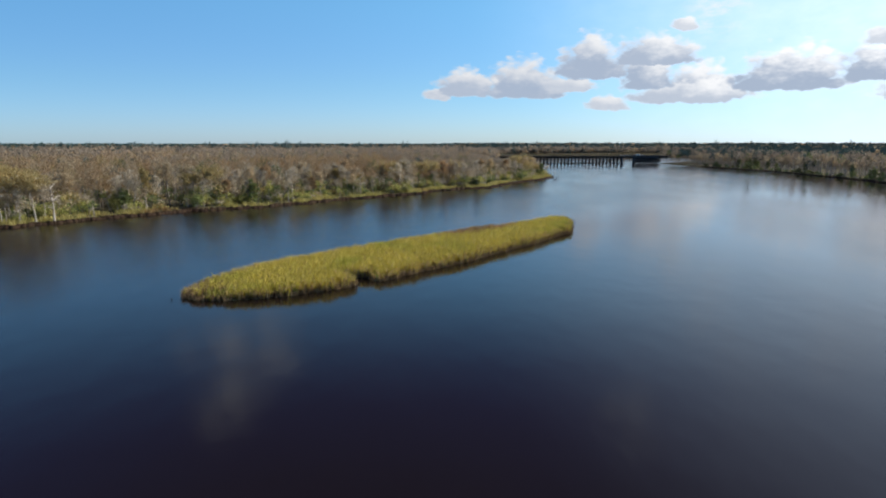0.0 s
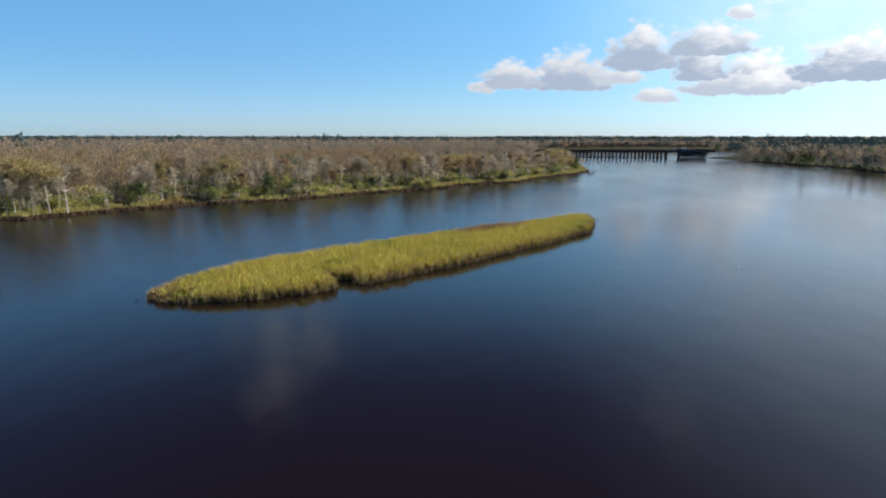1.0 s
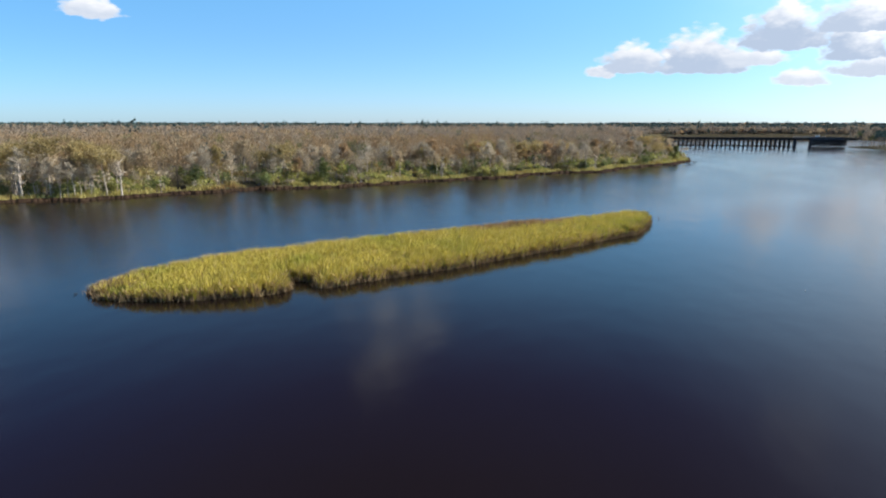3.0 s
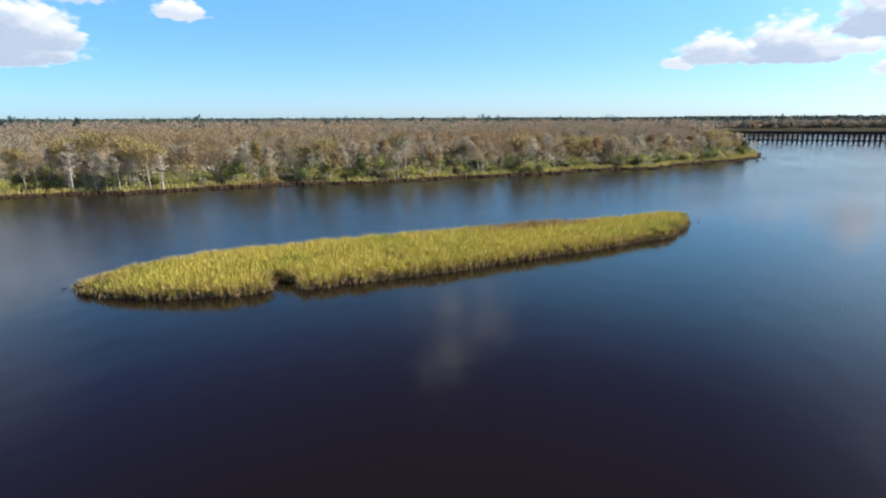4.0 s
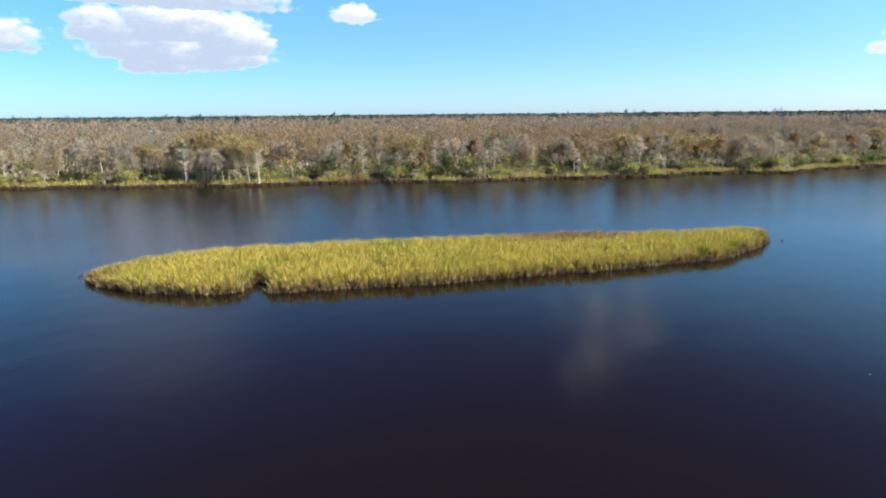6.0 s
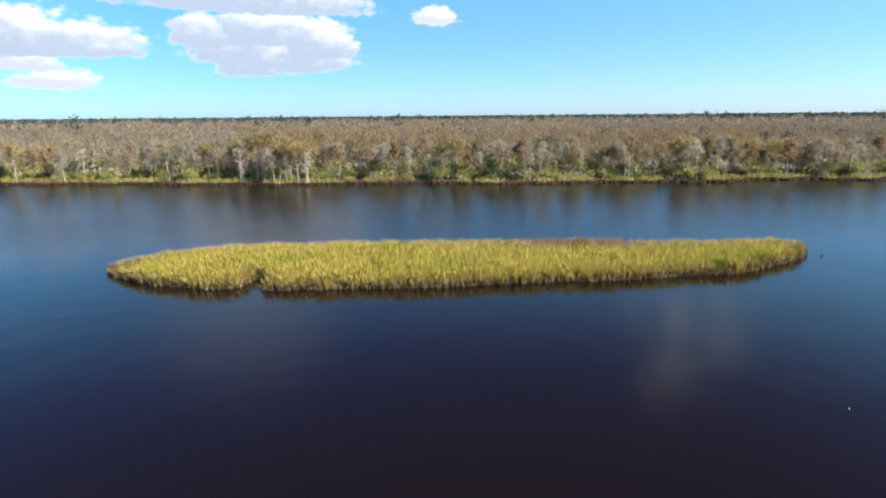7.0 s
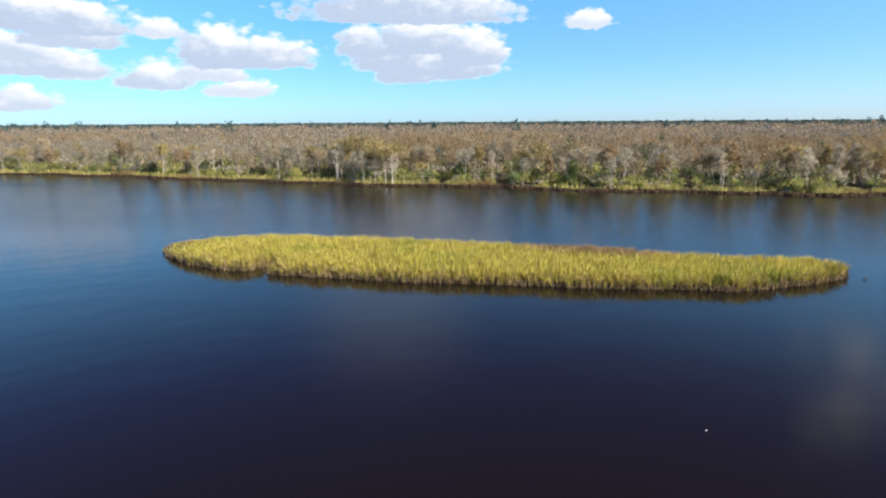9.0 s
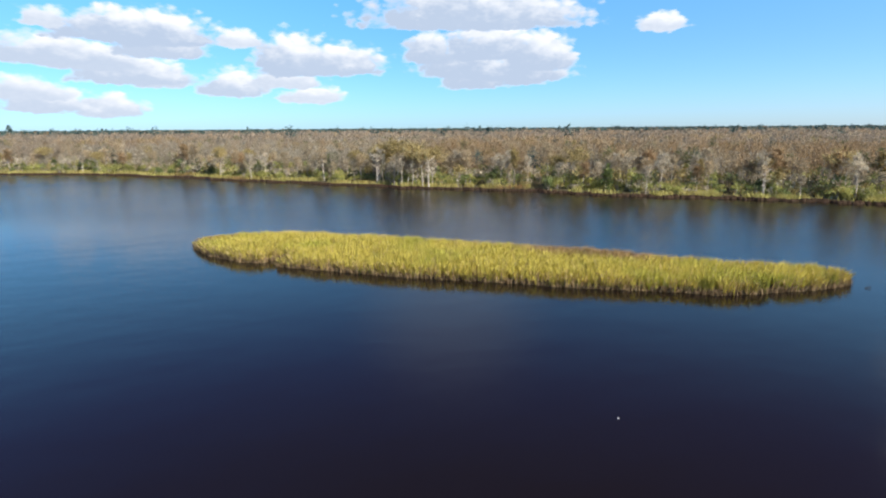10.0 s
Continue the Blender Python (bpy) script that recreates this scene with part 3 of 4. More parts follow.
def tree_parts(tall, spread, bare_to, limbs, twigs, r, girth=0.32, leaf=(1.15, 0.13), lift=0.55, flat=0.35):
    """Trunk, limbs and crown of a swamp tree: flared trunk, rising limbs, a crown of twig sprays with gaps."""
    trunk, crown = Heap(), Heap()
    wood = trunk
    path = crooked((0, 0, -0.4), (r.normal(0, 0.35), r.normal(0, 0.35), tall * 0.93), 7, 0.13, r)
    s = np.linspace(0, 1, 7)
    trunk.tube(path, girth * (1 - 0.85 * s) + 0.5 * girth * np.exp(-s * 16), 7)
    ends = []
    for i in range(limbs):
        t = bare_to + (0.97 - bare_to) * (i + r.uniform(0, 1)) / limbs
        k = t * 6
        base = path[int(k)] * (1 - k % 1) + path[min(6, int(k) + 1)] * (k % 1)
        a = i * 2.4 + r.uniform(-0.5, 0.5)
        reach = spread * (1 - ((t - bare_to) / (1 - bare_to)) ** 2 * 0.7) * r.uniform(0.55, 1.05)
        tip = base + np.array([math.cos(a) * reach, math.sin(a) * reach, reach * r.uniform(0.15, lift * 1.5)])
        limb = crooked(base, tip, 4, 0.18, r)
        wood.tube(limb, np.linspace(girth * 0.32 * (1.2 - t), 0.025, 4), 4)
        ends.append(limb)
        for _ in range(2):
            q = limb[r.integers(1, 4)]
            fork = q + r.normal(0, 1, 3) * (0.8, 0.8, 0.45) * reach * 0.4 + (0, 0, 0.3)
            small = crooked(q, fork, 3, 0.1, r)
            wood.tube(small, np.linspace(0.05, 0.02, 3), 3)
            ends.append(np.vstack([small, small[-1:]]))
    pick = r.integers(0, len(ends), twigs)
    t = r.uniform(0.25, 1.0, twigs) * 2.999
    limb = np.array(ends)[pick]
    i = t.astype(int)
    c = limb[np.arange(twigs), i] * (1 - t % 1)[:, None] + limb[np.arange(twigs), i + 1] * (t % 1)[:, None]
    c = c + r.normal(0, spread * 0.13, (twigs, 3)) * (1, 1, 0.7)
    out = unit(r.normal(0, 1, (twigs, 3)) * (1, 1, flat) + unit(c - (0, 0, tall * 0.6)) * 0.8 + (0, 0, lift * 0.8))
    crown.pieces(sprays(c, out, r.uniform(0.5, 1.1, twigs) * leaf[0], r.uniform(0.5, 1.2, twigs) * leaf[1], r,
                         unit((c - (0, 0, tall * 0.72)) * (1, 1, 1.6))), [(0, 1, 2)])
    return trunk, crown


def make_tree(name, label, mats, r, **shape):
    """A tree thing: an Empty at its foot with trunk, limbs and crown."""
    ob = tagged(new(name), label, "tree", "trees along the river bank")
    for piece, heap, mat in zip(("trunk", "crown"), tree_parts(r=r, **shape), mats):
        part(piece, heap, mat, ob, "", piece != "crown")
    return ob


def bush(name, label, mats, r, tall, wide, leaves, leaf):
    ob = tagged(new(name), label, "shrub", "shrubs along the river bank")
    stems, crown = Heap(), Heap()
    tips = []
    for i in range(7):
        a = r.uniform(0, 6.28)
        tip = np.array([math.cos(a) * wide * r.uniform(0.2, 0.8), math.sin(a) * wide * r.uniform(0.2, 0.8), tall * r.uniform(0.5, 0.95)])
        stems.tube(crooked((0, 0, -0.3), tip, 4, 0.1, r), (0.06, 0.05, 0.035, 0.015), 4)
        tips.append(tip)
    tips = np.array(tips)
    c = tips[r.integers(0, 7, leaves)] + r.normal(0, 1, (leaves, 3)) * (wide * 0.34, wide * 0.34, tall * 0.2)
    c[:, 2] = np.clip(c[:, 2], 0.15, tall * 1.1)
    out = unit(r.normal(0, 1, (leaves, 3)) + (0, 0, 0.5))
    crown.pieces(sprays(c, out, r.uniform(0.6, 1.3, leaves) * leaf, r.uniform(0.4, 0.9, leaves) * leaf, r, unit(c - (0, 0, tall * 0.35))), [(0, 1, 2)])
    part("stem", stems, mats[0], ob), part("foliage", crown, mats[1], ob)
    return ob


def dead_tree(label, tall, r, limbs=7):
    """A bleached dead trunk with broken limbs."""
    ob = tagged(new("dead_tree"), label, "tree", "dead trees at the water")
    trunk = Heap()
    path = crooked((0, 0, -0.5), (r.normal(0, 0.4), r.normal(0, 0.4), tall), 7, 0.16, r)
    s = np.linspace(0, 1, 7)
    trunk.tube(path, 0.27 * (1 - 0.8 * s) + 0.24 * np.exp(-s * 14), 8)
    part("trunk", trunk, M_PALE, ob, "", True)
    for i in range(limbs):
        k = r.uniform(2.5, 5.9)
        base = path[int(k)] * (1 - k % 1) + path[int(k) + 1] * (k % 1)
        a, reach = r.uniform(0, 6.28), r.uniform(1.0, 3.0)
        h = Heap()
        tip = base + np.array([math.cos(a) * reach, math.sin(a) * reach, r.uniform(0.2, 1.9)])
        limb = crooked(base, tip, 5, 0.16, r)
        h.tube(limb, (0.14, 0.12, 0.09, 0.06, 0.025), 5)
        h.tube(crooked(limb[2], limb[2] + r.normal(0, 0.6, 3) + (0, 0, 0.6), 3, 0.1, r), (0.05, 0.035, 0.015), 4)
        part("limb", h, M_PALE, ob, "", True)
    return ob


kinds = []
r = np.random.default_rng(21)
for i in range(4):
    kinds.append(make_tree("cypress_tree", "bare grey swamp cypress with fine brown twigs on the bank", (M_BARK, M_TWIG), r,
                           tall=r.uniform(13.5, 16), spread=r.uniform(2.6, 3.6), bare_to=r.uniform(0.48, 0.62), limbs=14, twigs=1700))
for i in range(3):
    kinds.append(make_tree("cypress_tree", "swamp cypress with thin brown autumn twigs on the bank", (M_BARK, M_BROWN), r,
                           tall=r.uniform(14, 16.5), spread=r.uniform(2.8, 3.8), bare_to=r.uniform(0.5, 0.64), limbs=14, twigs=1800))
for i in range(2):
    kinds.append(make_tree("cypress_tree", "swamp cypress with rust-coloured autumn needles on the bank", (M_BARK, M_RUST), r,
                           tall=r.uniform(14, 16), spread=r.uniform(2.6, 3.4), bare_to=0.52, limbs=13, twigs=1700, leaf=(1.1, 0.3)))
for i in range(2):
    kinds.append(make_tree("swamp_tree", "slender tree with olive-yellow autumn leaves on the bank", (M_BARK, M_OLIVE), r,
                           tall=r.uniform(13, 15), spread=r.uniform(2.6, 3.4), bare_to=0.55, limbs=12, twigs=1500, leaf=(0.8, 0.4)))
for i in range(2):
    kinds.append(make_tree("swamp_tree", "bare tree with a pale trunk and grey hanging moss", (M_PALE, M_TWIG), r,
                           tall=r.uniform(12, 15), spread=r.uniform(2.2, 3.0), bare_to=0.6, limbs=11, twigs=700, girth=0.21, lift=0.2))
for i in range(2):
    kinds.append(make_tree("swamp_tree", "small green-leaved tree at the edge of the swamp", (M_BARK, M_LEAF), r,
                           tall=r.uniform(7, 9), spread=r.uniform(2.2, 2.8), bare_to=0.15, limbs=12, twigs=1700, girth=0.2, leaf=(0.7, 0.45)))
for i in range(2):
    kinds.append(make_tree("cypress_tree", "tall pale-trunked cypress with a flat olive-brown crown", (M_PALE, M_OLIVE), r,
                           tall=16.0, spread=5.6, bare_to=0.70, limbs=15, twigs=1900, girth=0.22, leaf=(0.9, 0.35), lift=0.25))
WEIGHT = np.array([5, 5, 5, 5, 5, 5, 5, 1.6, 1.6, 0.8, 0.8, 9, 9, 1.4, 1.4, 1.6, 1.6])
WEIGHT = WEIGHT / WEIGHT.sum()


def place_tree(kind, x, y, size, r, z=0.35, used={}):
    """The first of a kind is moved to its place, further ones are copies."""
    m = Matrix.LocRotScale((x, y, z), Euler((0, 0, r.uniform(0, 6.28))), (size, size, size * r.uniform(0.92, 1.1)))
    if kind.name in used:
        return copy_thing(kind, m)
    used[kind.name] = True
    kind.matrix_basis = m
    return kind


def along(line, lo, hi, n, d0, d1, r, reach=700):
    """n places beside a stretch of shore, d0 to d1 metres inland; lo and hi bound x + y."""
    ok = line[(line.sum(1) > lo) & (line.sum(1) < hi) & (np.abs(line[:, 0]) < 420) & (np.abs(line[:, 1]) < reach)]
    way = np.gradient(ok, axis=0)
    nrm = np.stack([-way[:, 1], way[:, 0]], 1) / np.linalg.norm(way, axis=1)[:, None]
    s = np.append(0, np.cumsum(np.hypot(*np.diff(ok, axis=0).T)))
    at = (np.arange(n) + r.uniform(0.1, 0.9, n)) / n * s[-1]
    i = np.clip(np.searchsorted(s, at), 1, len(ok) - 1)
    k = ((at - s[i - 1]) / (s[i] - s[i - 1] + 1e-9))[:, None]
    return ok[i - 1] * (1 - k) + ok[i] * k + nrm[i] * r.uniform(d0, d1, n)[:, None]


def plant():
    r = np.random.default_rng(5)
    # one of each kind a little inland
    for kind, (x, y) in zip(kinds, along(left_line, -60, 440, len(kinds), 15, 22, r)):
        place_tree(kind, x, y, r.uniform(0.75, 0.95), r)
    # front rows of the wooded bank
    for (lo, hi, n, d0, d1, small, large) in ((-300, 470, 115, 6, 12, 0.55, 0.86), (-300, 470, 125, 12, 24, 0.66, 0.98)):
        for x, y in along(left_line, lo, hi, n, d0, d1, r):
            if inside(left_land, np.array([x]), np.array([y]))[0]:
                size = r.uniform(0.88, 1.02) if r.uniform() < 0.2 else r.uniform(small, large)
                place_tree(kinds[r.choice(len(kinds), p=WEIGHT)], x, y, size, r)
    for x, y in along(right_line, 460, 760, 60, 4, 12, r):
        if inside(right_land, np.array([x]), np.array([y]))[0]:
            place_tree(kinds[r.choice([0, 2, 4, 5, 13, 14])], x, y, r.uniform(0.7, 1.0), r)
    # the tall olive-crowned group whose pale trunks stand at the water
    for dx, dy, k, size in ((0, 1.5, 0, 1.1), (-6, 5, 15, 1.2), (3, 8, 16, 1.25), (8.5, 8, 12, 1.1), (11, 11, 15, 1.15), (13, 6, 11, 1.0),
                            (-2, 3, 11, 1.0), (6, 4, 12, 0.95), (-10, 3, 1, 1.1), (15, 9, 12, 1.0), (10, 4, 11, 0.9), (4.5, 6, 11, 1.05), (17, 12, 16, 1.05),
                            (-4, 2.5, 12, 0.85), (1.5, 4, 11, 0.8), (7, 6.5, 12, 0.9), (12.2, 8.5, 11, 0.85), (-8, 6, 16, 1.1), (14, 11, 12, 0.9)):
        place_tree(kinds[k], -124 + dx, 135 + dy, size * 0.93, r, 0.2)


plant()

r = np.random.default_rng(33)
snag = dead_tree("bleached dead tree with broken limbs at the water", 10.2, r, 11)
snag.matrix_basis = pose(-102.3, 147.3, 0)
for x, y, size in ((-32, 220.5, 0.8), (-122.5, 135.5, 1.05), (-126, 137.5, 0.8), (-97, 156, 0.45), (21, 274, 0.7)):
    copy_thing(snag, Matrix.LocRotScale((x, y, 0), Euler((0, 0, x)), (size, size, size)))


def undergrowth():
    r = np.random.default_rng(8)
    shrubs = [bush("shrub", "dense dark green shrub at the river's edge", (M_BARK, M_LEAF), r, 3.0, 2.0, 520, 0.5),
              bush("shrub", "rounded yellow-green shrub at the river's edge", (M_BARK, M_FRESH), r, 2.8, 1.9, 520, 0.45),
              bush("shrub", "tangled bare shrub at the river's edge", (M_BARK, M_TWIG), r, 2.4, 1.8, 500, 0.6),
              bush("shrub", "tall green shrub beneath the cypress trees", (M_BARK, M_LEAF), r, 5.2, 2.4, 700, 0.55)]
    spots = list(along(left_line, -300, 470, 230, 5.0, 15, r)) + list(along(right_line, 460, 760, 90, 0.0, 5, r))
    for i, (x, y) in enumerate(spots):
        # right bank: mostly the dark shrub, in place of shade under the trees
        odds = (0.3, 0.45, 0.1, 0.15) if i < 230 else (0.7, 0.05, 0.15, 0.1)
        place_tree(shrubs[r.choice(4, p=odds)], x, y, r.uniform(0.45, 1.25), r, 0.3)


undergrowth()


def bank_grass():
    """Marsh grass along the water, in tussocks with bare mud between."""
    r = np.random.default_rng(12)
    h = Heap()
    for line, lo, hi, n, mud in ((left_line, -300, 470, 16000, 0), (right_line, 460, 760, 250, 0)):
        p = along(line, lo, hi, n, 0.7, 13.0, r)
        k = np.array([noise.noise(Vector((a * 0.08, b * 0.08, 4))) for a, b in p])
        p = p[k + r.uniform(-0.3, 0.3, n) > -0.12]
        per = 4
        x, y = np.repeat(p[:, 0], per) + r.normal(0, 0.25, len(p) * per), np.repeat(p[:, 1], per) + r.normal(0, 0.25, len(p) * per)
        v = blades(x, y, np.full(len(x), 0.1), r.uniform(0.7, 2.0, len(x)), r.uniform(0.12, 0.28, len(x)), r.uniform(0.1, 0.5, len(x)), r)
        h.pieces(v, BLADE)
    tagged(part("marsh_grass", h, M_MARSH), "yellowish marsh grass along the muddy river bank", "grass", "", "stuff")


bank_grass()


def mud_edge():
    """Lumps of wet mud, roots and fallen stems along the water line."""
    r = np.random.default_rng(14)
    h = Heap()
    for line, lo, hi, n in ((left_line, -300, 470, 2300), (right_line, 460, 760, 500)):
        p = along(line, lo, hi, n, -0.5, 0.9, r)
        a = np.arange(6) * 1.047
        size = r.uniform(0.4, 1.5, n)[:, None]
        low = np.stack([p[:, :1] + size * np.cos(a) * r.uniform(0.6, 1.2, (n, 6)), p[:, 1:] + size * np.sin(a) * r.uniform(0.6, 1.2, (n, 6)),
                        np.full((n, 6), -0.2)], 2)
        top = np.concatenate([p, r.uniform(0.3, 0.95, (n, 1))], 1)[:, None]
        mid = low * (0.55, 0.55, 0) + top * (0.45, 0.45, 0.75)
        v = np.concatenate([low, mid, top], 1)
        tris = [t for j in range(6) for t in ((j, (j + 1) % 6, 6 + (j + 1) % 6), (j, 6 + (j + 1) % 6, 6 + j), (6 + j, 6 + (j + 1) % 6, 12))]
        h.pieces(v, tris)
    tagged(part("mud_clods", h, M_MUD, None, "", True), "dark wet mud and roots along the water line", "mud", "", "stuff")


mud_edge()

# ---------------------------------------------------------------- the woods behind


def woods(name, x, y, tall, spread, per, leaf, mat, r, stems=False, label="", broad=0.6):
    """Many trees as one mesh: a tapered stem each, and a loose crown of sprays."""
    n = len(x)
    h = Heap()
    foot = np.stack([x, y, np.full(n, 0.3)], 1)
    if stems:
        a = np.arange(3) * 2.094
        g = r.uniform(0.14, 0.28, n)[:, None]
        lean = r.normal(0, 0.4, (n, 1, 2))
        low = np.stack([x[:, None] + g * np.cos(a), y[:, None] + g * np.sin(a), np.full((n, 3), 0.2)], 2)
        high = np.stack([x[:, None] + g * 0.3 * np.cos(a) + lean[:, :, 0], y[:, None] + g * 0.3 * np.sin(a) + lean[:, :, 1], np.repeat(tall[:, None] * 0.85, 3, 1)], 2)
        h.pieces(np.concatenate([low, high], 1), [(0, 1, 4), (0, 4, 3), (1, 2, 5), (1, 5, 4), (2, 0, 3), (2, 3, 5)], np.where(r.uniform(0, 1, n) < 0.35, 7, 6))
    q = r.normal(0, 1, (n, per, 3))
    q /= np.linalg.norm(q, axis=2)[:, :, None]
    q *= r.uniform(0.35, 1.0, (n, per, 1)) ** 0.6
    q[:, :, 2] = np.abs(q[:, :, 2]) * 1.5 - 0.5
    depth = np.minimum(tall * 0.3, spread * 1.6)
    c = foot[:, None] + np.stack([q[:, :, 0] * spread[:, None], q[:, :, 1] * spread[:, None], (tall - depth)[:, None] + q[:, :, 2] * depth[:, None]], 2)
    out = unit((r.normal(0, 0.7, (n, per, 3)) + q + (0, 0, 0.5)).reshape(-1, 3))
    size = np.repeat(leaf, per)
    h.pieces(sprays(c.reshape(-1, 3), out, size * r.uniform(0.6, 1.3, n * per), size * broad * r.uniform(0.5, 1.2, n * per), r,
                    unit((q * (1, 1, 0.8) + (0, 0, 0.35)).reshape(-1, 3)), 0.3), [(0, 1, 2)], np.repeat(mat, per))
    tagged(part(name, h, [M_TWIG, M_BROWN, M_RUST, M_OLIVE, M_LEAF, M_HAZY_PINE, M_BARK, M_PALE, M_FRESH, M_CANOPY]), label, "woods", "", "stuff")


def mix_of(x, y, r, pine=0.02, green=0.04):
    """Which sort of tree stands where: large patches of grey, brown and rust."""
    k = np.array([noise.noise(Vector((a * 0.012, b * 0.012, 2))) + 0.5 * noise.noise(Vector((a * 0.04, b * 0.04, 6))) for a, b in zip(x, y)])
    k = k + r.normal(0, 0.22, len(x)) + 0.75 * np.exp(-((x + 140) ** 2 + (y - 260) ** 2) / 130 ** 2)
    m = np.where(k < 0.14, 0, np.where(k < 0.55, 1, 2))
    u = r.uniform(0, 1, len(x))
    far = np.hypot(x, y) > 450
    m = np.where((np.hypot(x, y) > 240 + 110 * u) & (m < 2), 9, m)
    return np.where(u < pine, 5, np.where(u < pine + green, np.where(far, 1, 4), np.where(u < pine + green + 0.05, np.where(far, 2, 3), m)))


def grow_woods():
    r = np.random.default_rng(17)
    # behind the front rows
    p = along(left_line, -330, 760, 2900, 16, 130, r)
    x, y = p[inside(left_land, p[:, 0], p[:, 1])].T
    ok = off_line(left_line, x, y) > 15
    x, y = x[ok], y[ok]
    n = len(x)
    inland = np.clip((off_line(left_line, x, y) - 12) / 60, 0, 1) ** 0.7
    woods("swamp_woods", x, y, r.uniform(8.5, 11.5, n) + 3.8 * inland, r.uniform(2.2, 3.6, n), 180, r.uniform(0.9, 1.35, n), mix_of(x, y, r), r, True,
          "bare brown and grey cypress woods behind the bank", 0.24)
    # understorey that closes the view between the trunks
    p = along(left_line, -330, 560, 1600, 9, 60, r)
    x, y = p[inside(left_land, p[:, 0], p[:, 1])].T
    n = len(x)
    woods("understorey", x, y, r.uniform(2.5, 7.5, n), r.uniform(1.5, 2.8, n), 70, r.uniform(0.7, 1.1, n), r.choice([0, 1, 3, 4, 8], n, p=(0.35, 0.15, 0.15, 0.2, 0.15)), r, True,
          "mixed brown and green undergrowth beneath the trees")
    p = along(left_line, -330, 500, 1200, 6.5, 19, r)
    x, y = p[inside(left_land, p[:, 0], p[:, 1])].T
    n = len(x)
    woods("bank_thicket", x, y, r.uniform(1.4, 4.6, n), r.uniform(1.1, 2.3, n), 60, r.uniform(0.5, 0.9, n), r.choice([0, 3, 4, 8], n, p=(0.15, 0.1, 0.25, 0.5)), r, True,
          "low olive-green thicket between the grass and the trees")
    # right bank: darker crown colours put in the shade of its backlit side
    p = along(right_line, 440, 1000, 1500, 5, 140, r)
    x, y = p[inside(right_land, p[:, 0], p[:, 1])].T
    n = len(x)
    woods("swamp_woods", x, y, r.uniform(9, 15, n), r.uniform(1.8, 3.2, n), 100, r.uniform(0.7, 1.1, n), r.choice([9, 1, 4, 5], n, p=(0.72, 0.1, 0.1, 0.08)), r, True,
          "grey-brown woods on the shaded bank, darkened in colour", 0.9)
    p = along(left_line, 900, 1500, 900, 4, 60, r, 1000)
    n = len(p)
    woods("far_woods", p[:, 0], p[:, 1], r.uniform(11, 15, n), r.uniform(3, 4.5, n), 40, r.uniform(1.6, 2.4, n), r.choice([9, 1, 5], n, p=(0.65, 0.1, 0.25)), r, False,
          "grey-brown woods across the bend of the river", 1.0)

    def ring_trees(n, r0, r1, a0, a1):
        d = np.sqrt(r.uniform(r0 ** 2, r1 ** 2, n))
        a = np.radians(90 + r.uniform(a0, a1, n))
        x, y = 20 + d * np.cos(a), 20 + d * np.sin(a)
        onl, onr = inside(left_land, x, y), inside(right_land, x, y)
        near = np.minimum(off_line(left_line, x, y), off_line(right_line, x, y))
        ok = (onl & (near > 110)) | (onr & (near > 100)) | ((onl | onr) & (d > 520) & (near > 4))
        return x[ok], y[ok]

    # farther rings hold more pines, whose bluish colour carries the haze
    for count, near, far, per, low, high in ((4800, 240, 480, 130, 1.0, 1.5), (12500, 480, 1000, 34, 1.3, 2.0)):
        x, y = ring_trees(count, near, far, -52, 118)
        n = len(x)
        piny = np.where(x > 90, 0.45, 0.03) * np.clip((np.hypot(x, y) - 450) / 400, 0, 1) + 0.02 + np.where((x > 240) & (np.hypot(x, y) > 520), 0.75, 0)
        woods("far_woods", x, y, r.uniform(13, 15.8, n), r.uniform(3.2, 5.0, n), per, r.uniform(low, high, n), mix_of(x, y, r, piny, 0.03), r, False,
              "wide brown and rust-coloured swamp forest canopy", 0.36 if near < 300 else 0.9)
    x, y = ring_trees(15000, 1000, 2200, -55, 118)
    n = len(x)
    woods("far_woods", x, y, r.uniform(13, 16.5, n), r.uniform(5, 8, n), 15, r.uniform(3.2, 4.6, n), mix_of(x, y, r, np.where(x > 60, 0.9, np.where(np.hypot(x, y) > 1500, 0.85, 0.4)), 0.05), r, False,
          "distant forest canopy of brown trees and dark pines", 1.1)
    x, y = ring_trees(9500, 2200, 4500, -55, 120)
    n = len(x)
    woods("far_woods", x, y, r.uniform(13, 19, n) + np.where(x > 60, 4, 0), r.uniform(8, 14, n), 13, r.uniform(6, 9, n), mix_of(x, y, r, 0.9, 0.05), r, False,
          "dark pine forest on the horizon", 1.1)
    # beyond the bend of the river
    x, y = ring_trees(3600, 800, 1600, -28, -6)
    n = len(x)
    woods("far_woods", x, y, r.uniform(11, 15, n), r.uniform(4, 6, n), 20, r.uniform(2.4, 3.4, n), mix_of(x, y, r, 0.12, 0.05), r, False,
          "grey-brown woods beyond the railway bridge", 1.1)
    # single pines that stand above the canopy
    x, y = ring_trees(1100, 380, 1700, -50, 118)
    k = np.array([noise.noise(Vector((a * 0.006, b * 0.006, 8))) for a, b in zip(x, y)]) + r.normal(0, 0.12, len(x))
    x, y = x[k > 0.12], y[k > 0.12]
    n = len(x)
    woods("pine_trees", x, y, r.uniform(18, 25, n), r.uniform(2.2, 4.2, n), 70, r.uniform(1.3, 2.0, n), np.full(n, 5), r, True,
          "scattered dark green pines above the canopy")


grow_woods()

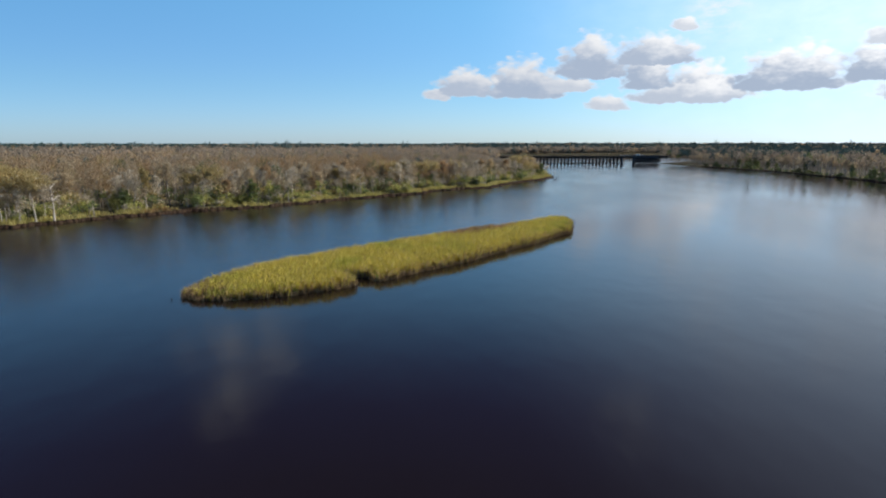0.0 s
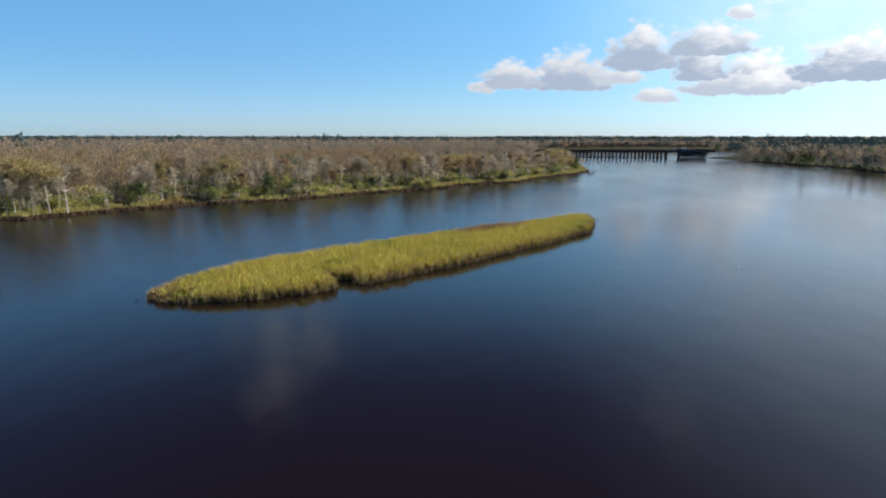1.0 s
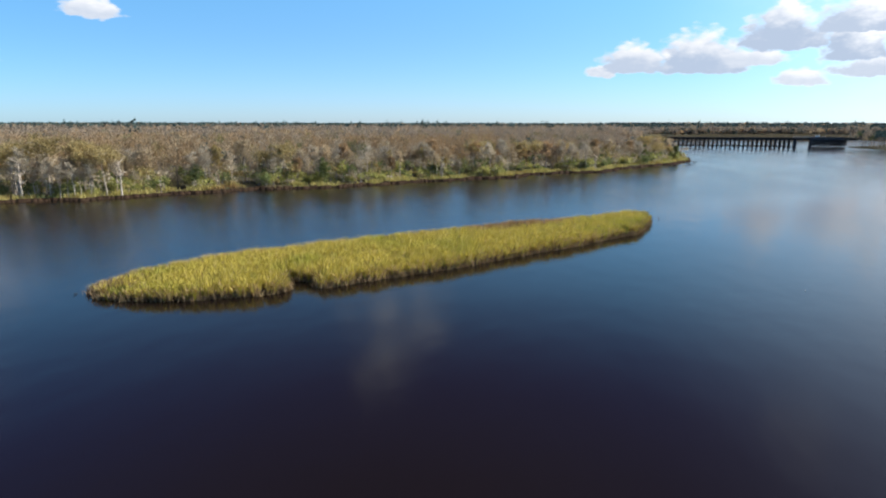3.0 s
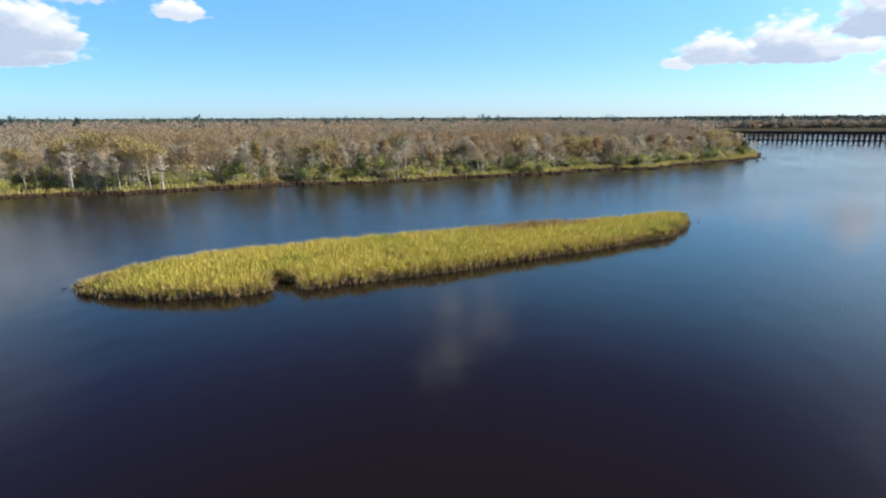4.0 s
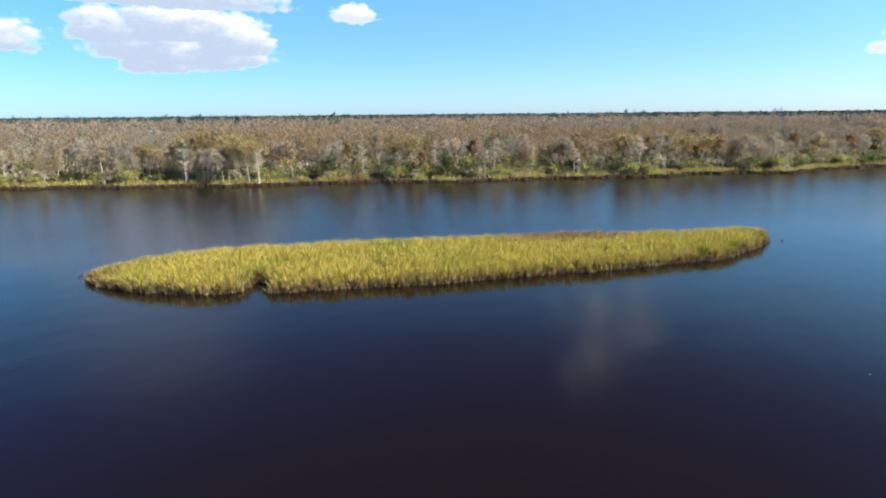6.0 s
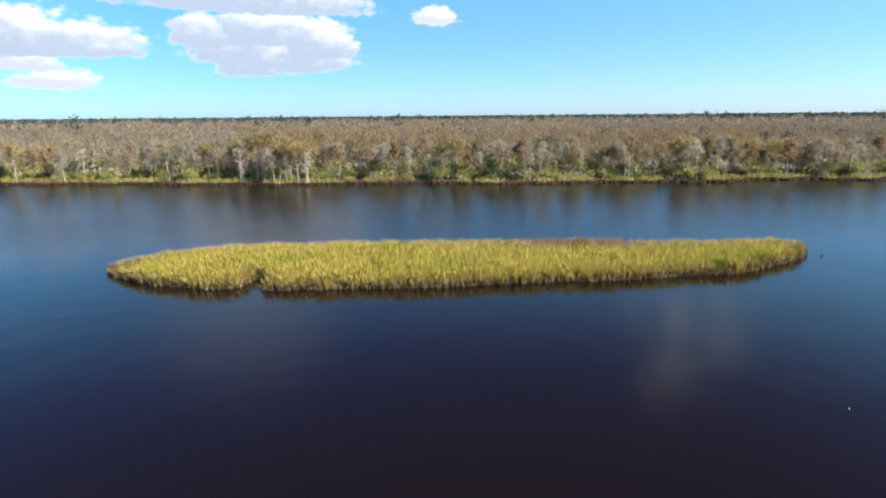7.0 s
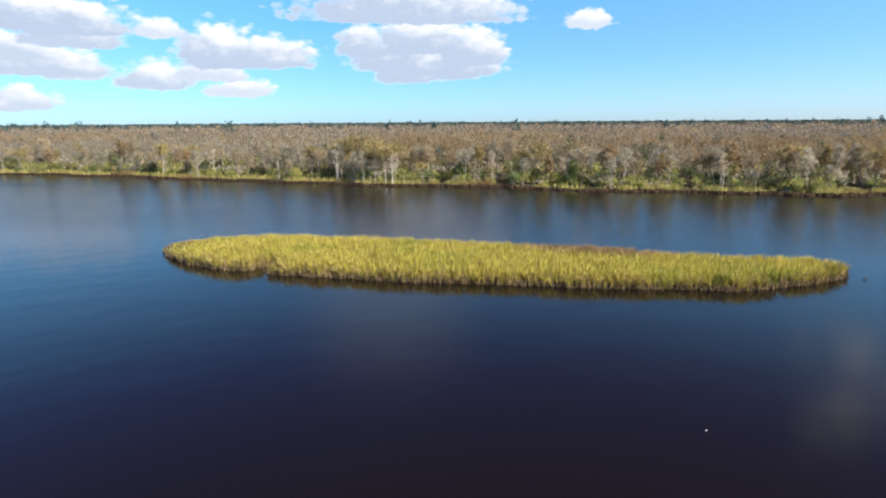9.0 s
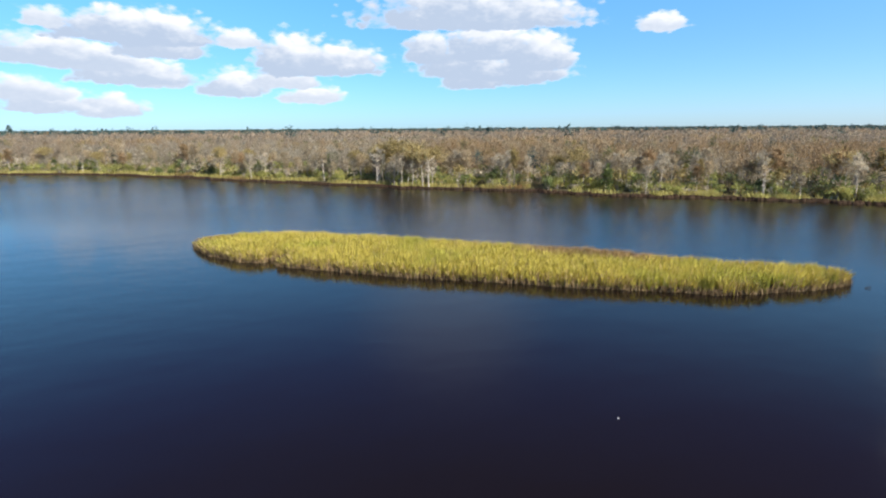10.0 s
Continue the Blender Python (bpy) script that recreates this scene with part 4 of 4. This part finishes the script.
# ---------------------------------------------------------------- the railway trestle
BRIDGE_Y, BRIDGE_LEFT, BRIDGE_RIGHT, DECK = 604.0, 58.0, 240.0, 7.6


def trestle():
    ob = tagged(new("railway_bridge"), "long dark timber railway trestle with a short swing span", "bridge")
    r = np.random.default_rng(3)
    h = Heap()
    h.box((BRIDGE_LEFT, -2.2, DECK - 0.4), (BRIDGE_RIGHT, 2.2, DECK))
    part("deck", h, M_TIMBER, ob)
    for y in (-1.9, 1.9):
        h = Heap()
        h.box((BRIDGE_LEFT, y - 0.2, DECK - 1.7), (BRIDGE_RIGHT, y + 0.2, DECK - 0.4))
        part("girder", h, M_TIMBER, ob)
    for y in (-0.75, 0.75):
        h = Heap()
        h.box((BRIDGE_LEFT, y - 0.05, DECK + 0.02), (BRIDGE_RIGHT, y + 0.05, DECK + 0.2))
        part("rail", h, M_STEEL, ob)
    for x in np.arange(BRIDGE_LEFT + 2, 189, 3.7):
        bent = Heap()
        bent.box((x - 0.4, -2.4, DECK - 2.1), (x + 0.4, 2.4, DECK - 1.7))
        bent = part("pile_bent", bent, M_TIMBER, ob)
        for k in range(5):
            h, yy = Heap(), -2.0 + k
            h.tube([(x + r.normal(0, 0.08), yy * 1.2, -1.5), (x, yy, 3), (x, yy * 0.9, DECK - 1.7)], (0.36, 0.34, 0.31), 6)
            part("pile", h, M_TIMBER, bent, "", True)
    for y in (-2.9, 2.9):
        h = Heap()
        h.box((BRIDGE_LEFT + 1, y - 0.15, 0.25), (189, y + 0.15, 0.75))
        part("waler", h, M_TIMBER, ob)
    for x in (190.5, 203):
        h = Heap()
        h.tube([(x, 0, -1.5), (x, 0, DECK - 1.4)], (1.5, 1.4), 12)
        part("pier", h, M_STEEL, ob)
    # the swing span: plate girders over a timber fender on piles
    for y in (-2.5, 2.5):
        h = Heap()
        h.box((202, y - 0.15, DECK - 2.2), (228, y + 0.15, DECK + 0.9))
        for x in np.arange(203, 228, 2.0):
            h.box((x - 0.12, y - 0.3, DECK - 2.2), (x + 0.12, y + 0.3, DECK + 0.9))
        part("plate_girder", h, M_STEEL, ob)
    for y in (-3.6, 3.6):
        fender = Heap()
        for z in (1.2, 2.6, 4.0, 5.2):
            fender.box((203, y - 0.2, z), (230, y + 0.2, z + 1.0))
        fender = part("fender", fender, M_TIMBER, ob, "dark timber fender boards")
        for x in np.arange(203.5, 230, 1.9):
            h = Heap()
            h.tube([(x, y, -1.5), (x + r.normal(0, 0.06), y, 6.0 + r.uniform(-0.3, 0.5))], (0.34, 0.3), 6)
            part("pile", h, M_TIMBER, fender, "", True)
    for y in (-2.3, 2.3):
        h = Heap()
        h.box((189, y - 0.06, DECK + 1.0), (214, y + 0.06, DECK + 1.16))
        for x in np.arange(189, 214.5, 2):
            h.box((x - 0.06, y - 0.06, DECK), (x + 0.06, y + 0.06, DECK + 1.0))
        part("handrail", h, M_WHITE, ob, "white painted handrail")
    h = Heap()
    h.box((206, -1.4, DECK + 0.1), (209, 1.4, DECK + 2.3))
    h.box((205.7, -1.7, DECK + 2.3), (209.3, 1.7, DECK + 2.5))
    part("cabin", h, M_WHITE, ob, "small white operator's cabin")
    ob.matrix_basis = pose(0, BRIDGE_Y, 0)


trestle()

# ---------------------------------------------------------------- small things in the water


def float_thing():
    ob = tagged(new("fishing_float"), "small white float resting on the dark water", "float")
    h = Heap()
    a = np.linspace(0, np.pi, 7)
    h.tube(np.stack([0 * a, 0 * a, 0.05 - 0.2 * np.cos(a)], 1), 0.2 * np.sin(a) + 0.005, 10)
    part("ball", h, M_WHITE, ob, "", True)
    h = Heap()
    h.tube([(0, 0, 0.24), (0.02, 0, 0.5)], (0.02, 0.015), 5)
    part("stick", h, M_TIMBER, ob)
    ob.matrix_basis = Matrix.LocRotScale((47.9, 98.4, 0), None, (0.3, 0.3, 0.3))


float_thing()


def drowned_branch(x, y, size, seed):
    r = np.random.default_rng(seed)
    ob = tagged(new("drowned_branch"), "dark drowned branch sticking out of the water", "branch", "drowned branches")
    h = Heap()
    main = crooked((-1.2, 0, -0.2), (1.3, 0.4, 0.45), 5, 0.12, r)
    h.tube(main, (0.12, 0.11, 0.09, 0.06, 0.02), 6)
    part("stem", h, M_TIMBER, ob, "", True)
    for i in (1, 2, 3):
        h = Heap()
        h.tube(crooked(main[i], main[i] + r.normal(0, 0.5, 3) + (0, 0, 0.5), 3, 0.08, r), (0.06, 0.04, 0.01), 5)
        part("twig", h, M_TIMBER, ob, "", True)
    ob.matrix_basis = Matrix.LocRotScale((x, y, 0), Euler((0, 0, seed)), (size, size, size))


for i, (x, y, s) in enumerate(((35.6, 149.4, 0.5), (66, 330, 2.0), (58, 318, 1.8), (70, 345, 2.0), (-37, 73.2, 0.6))):
    drowned_branch(x, y, s, i + 1)
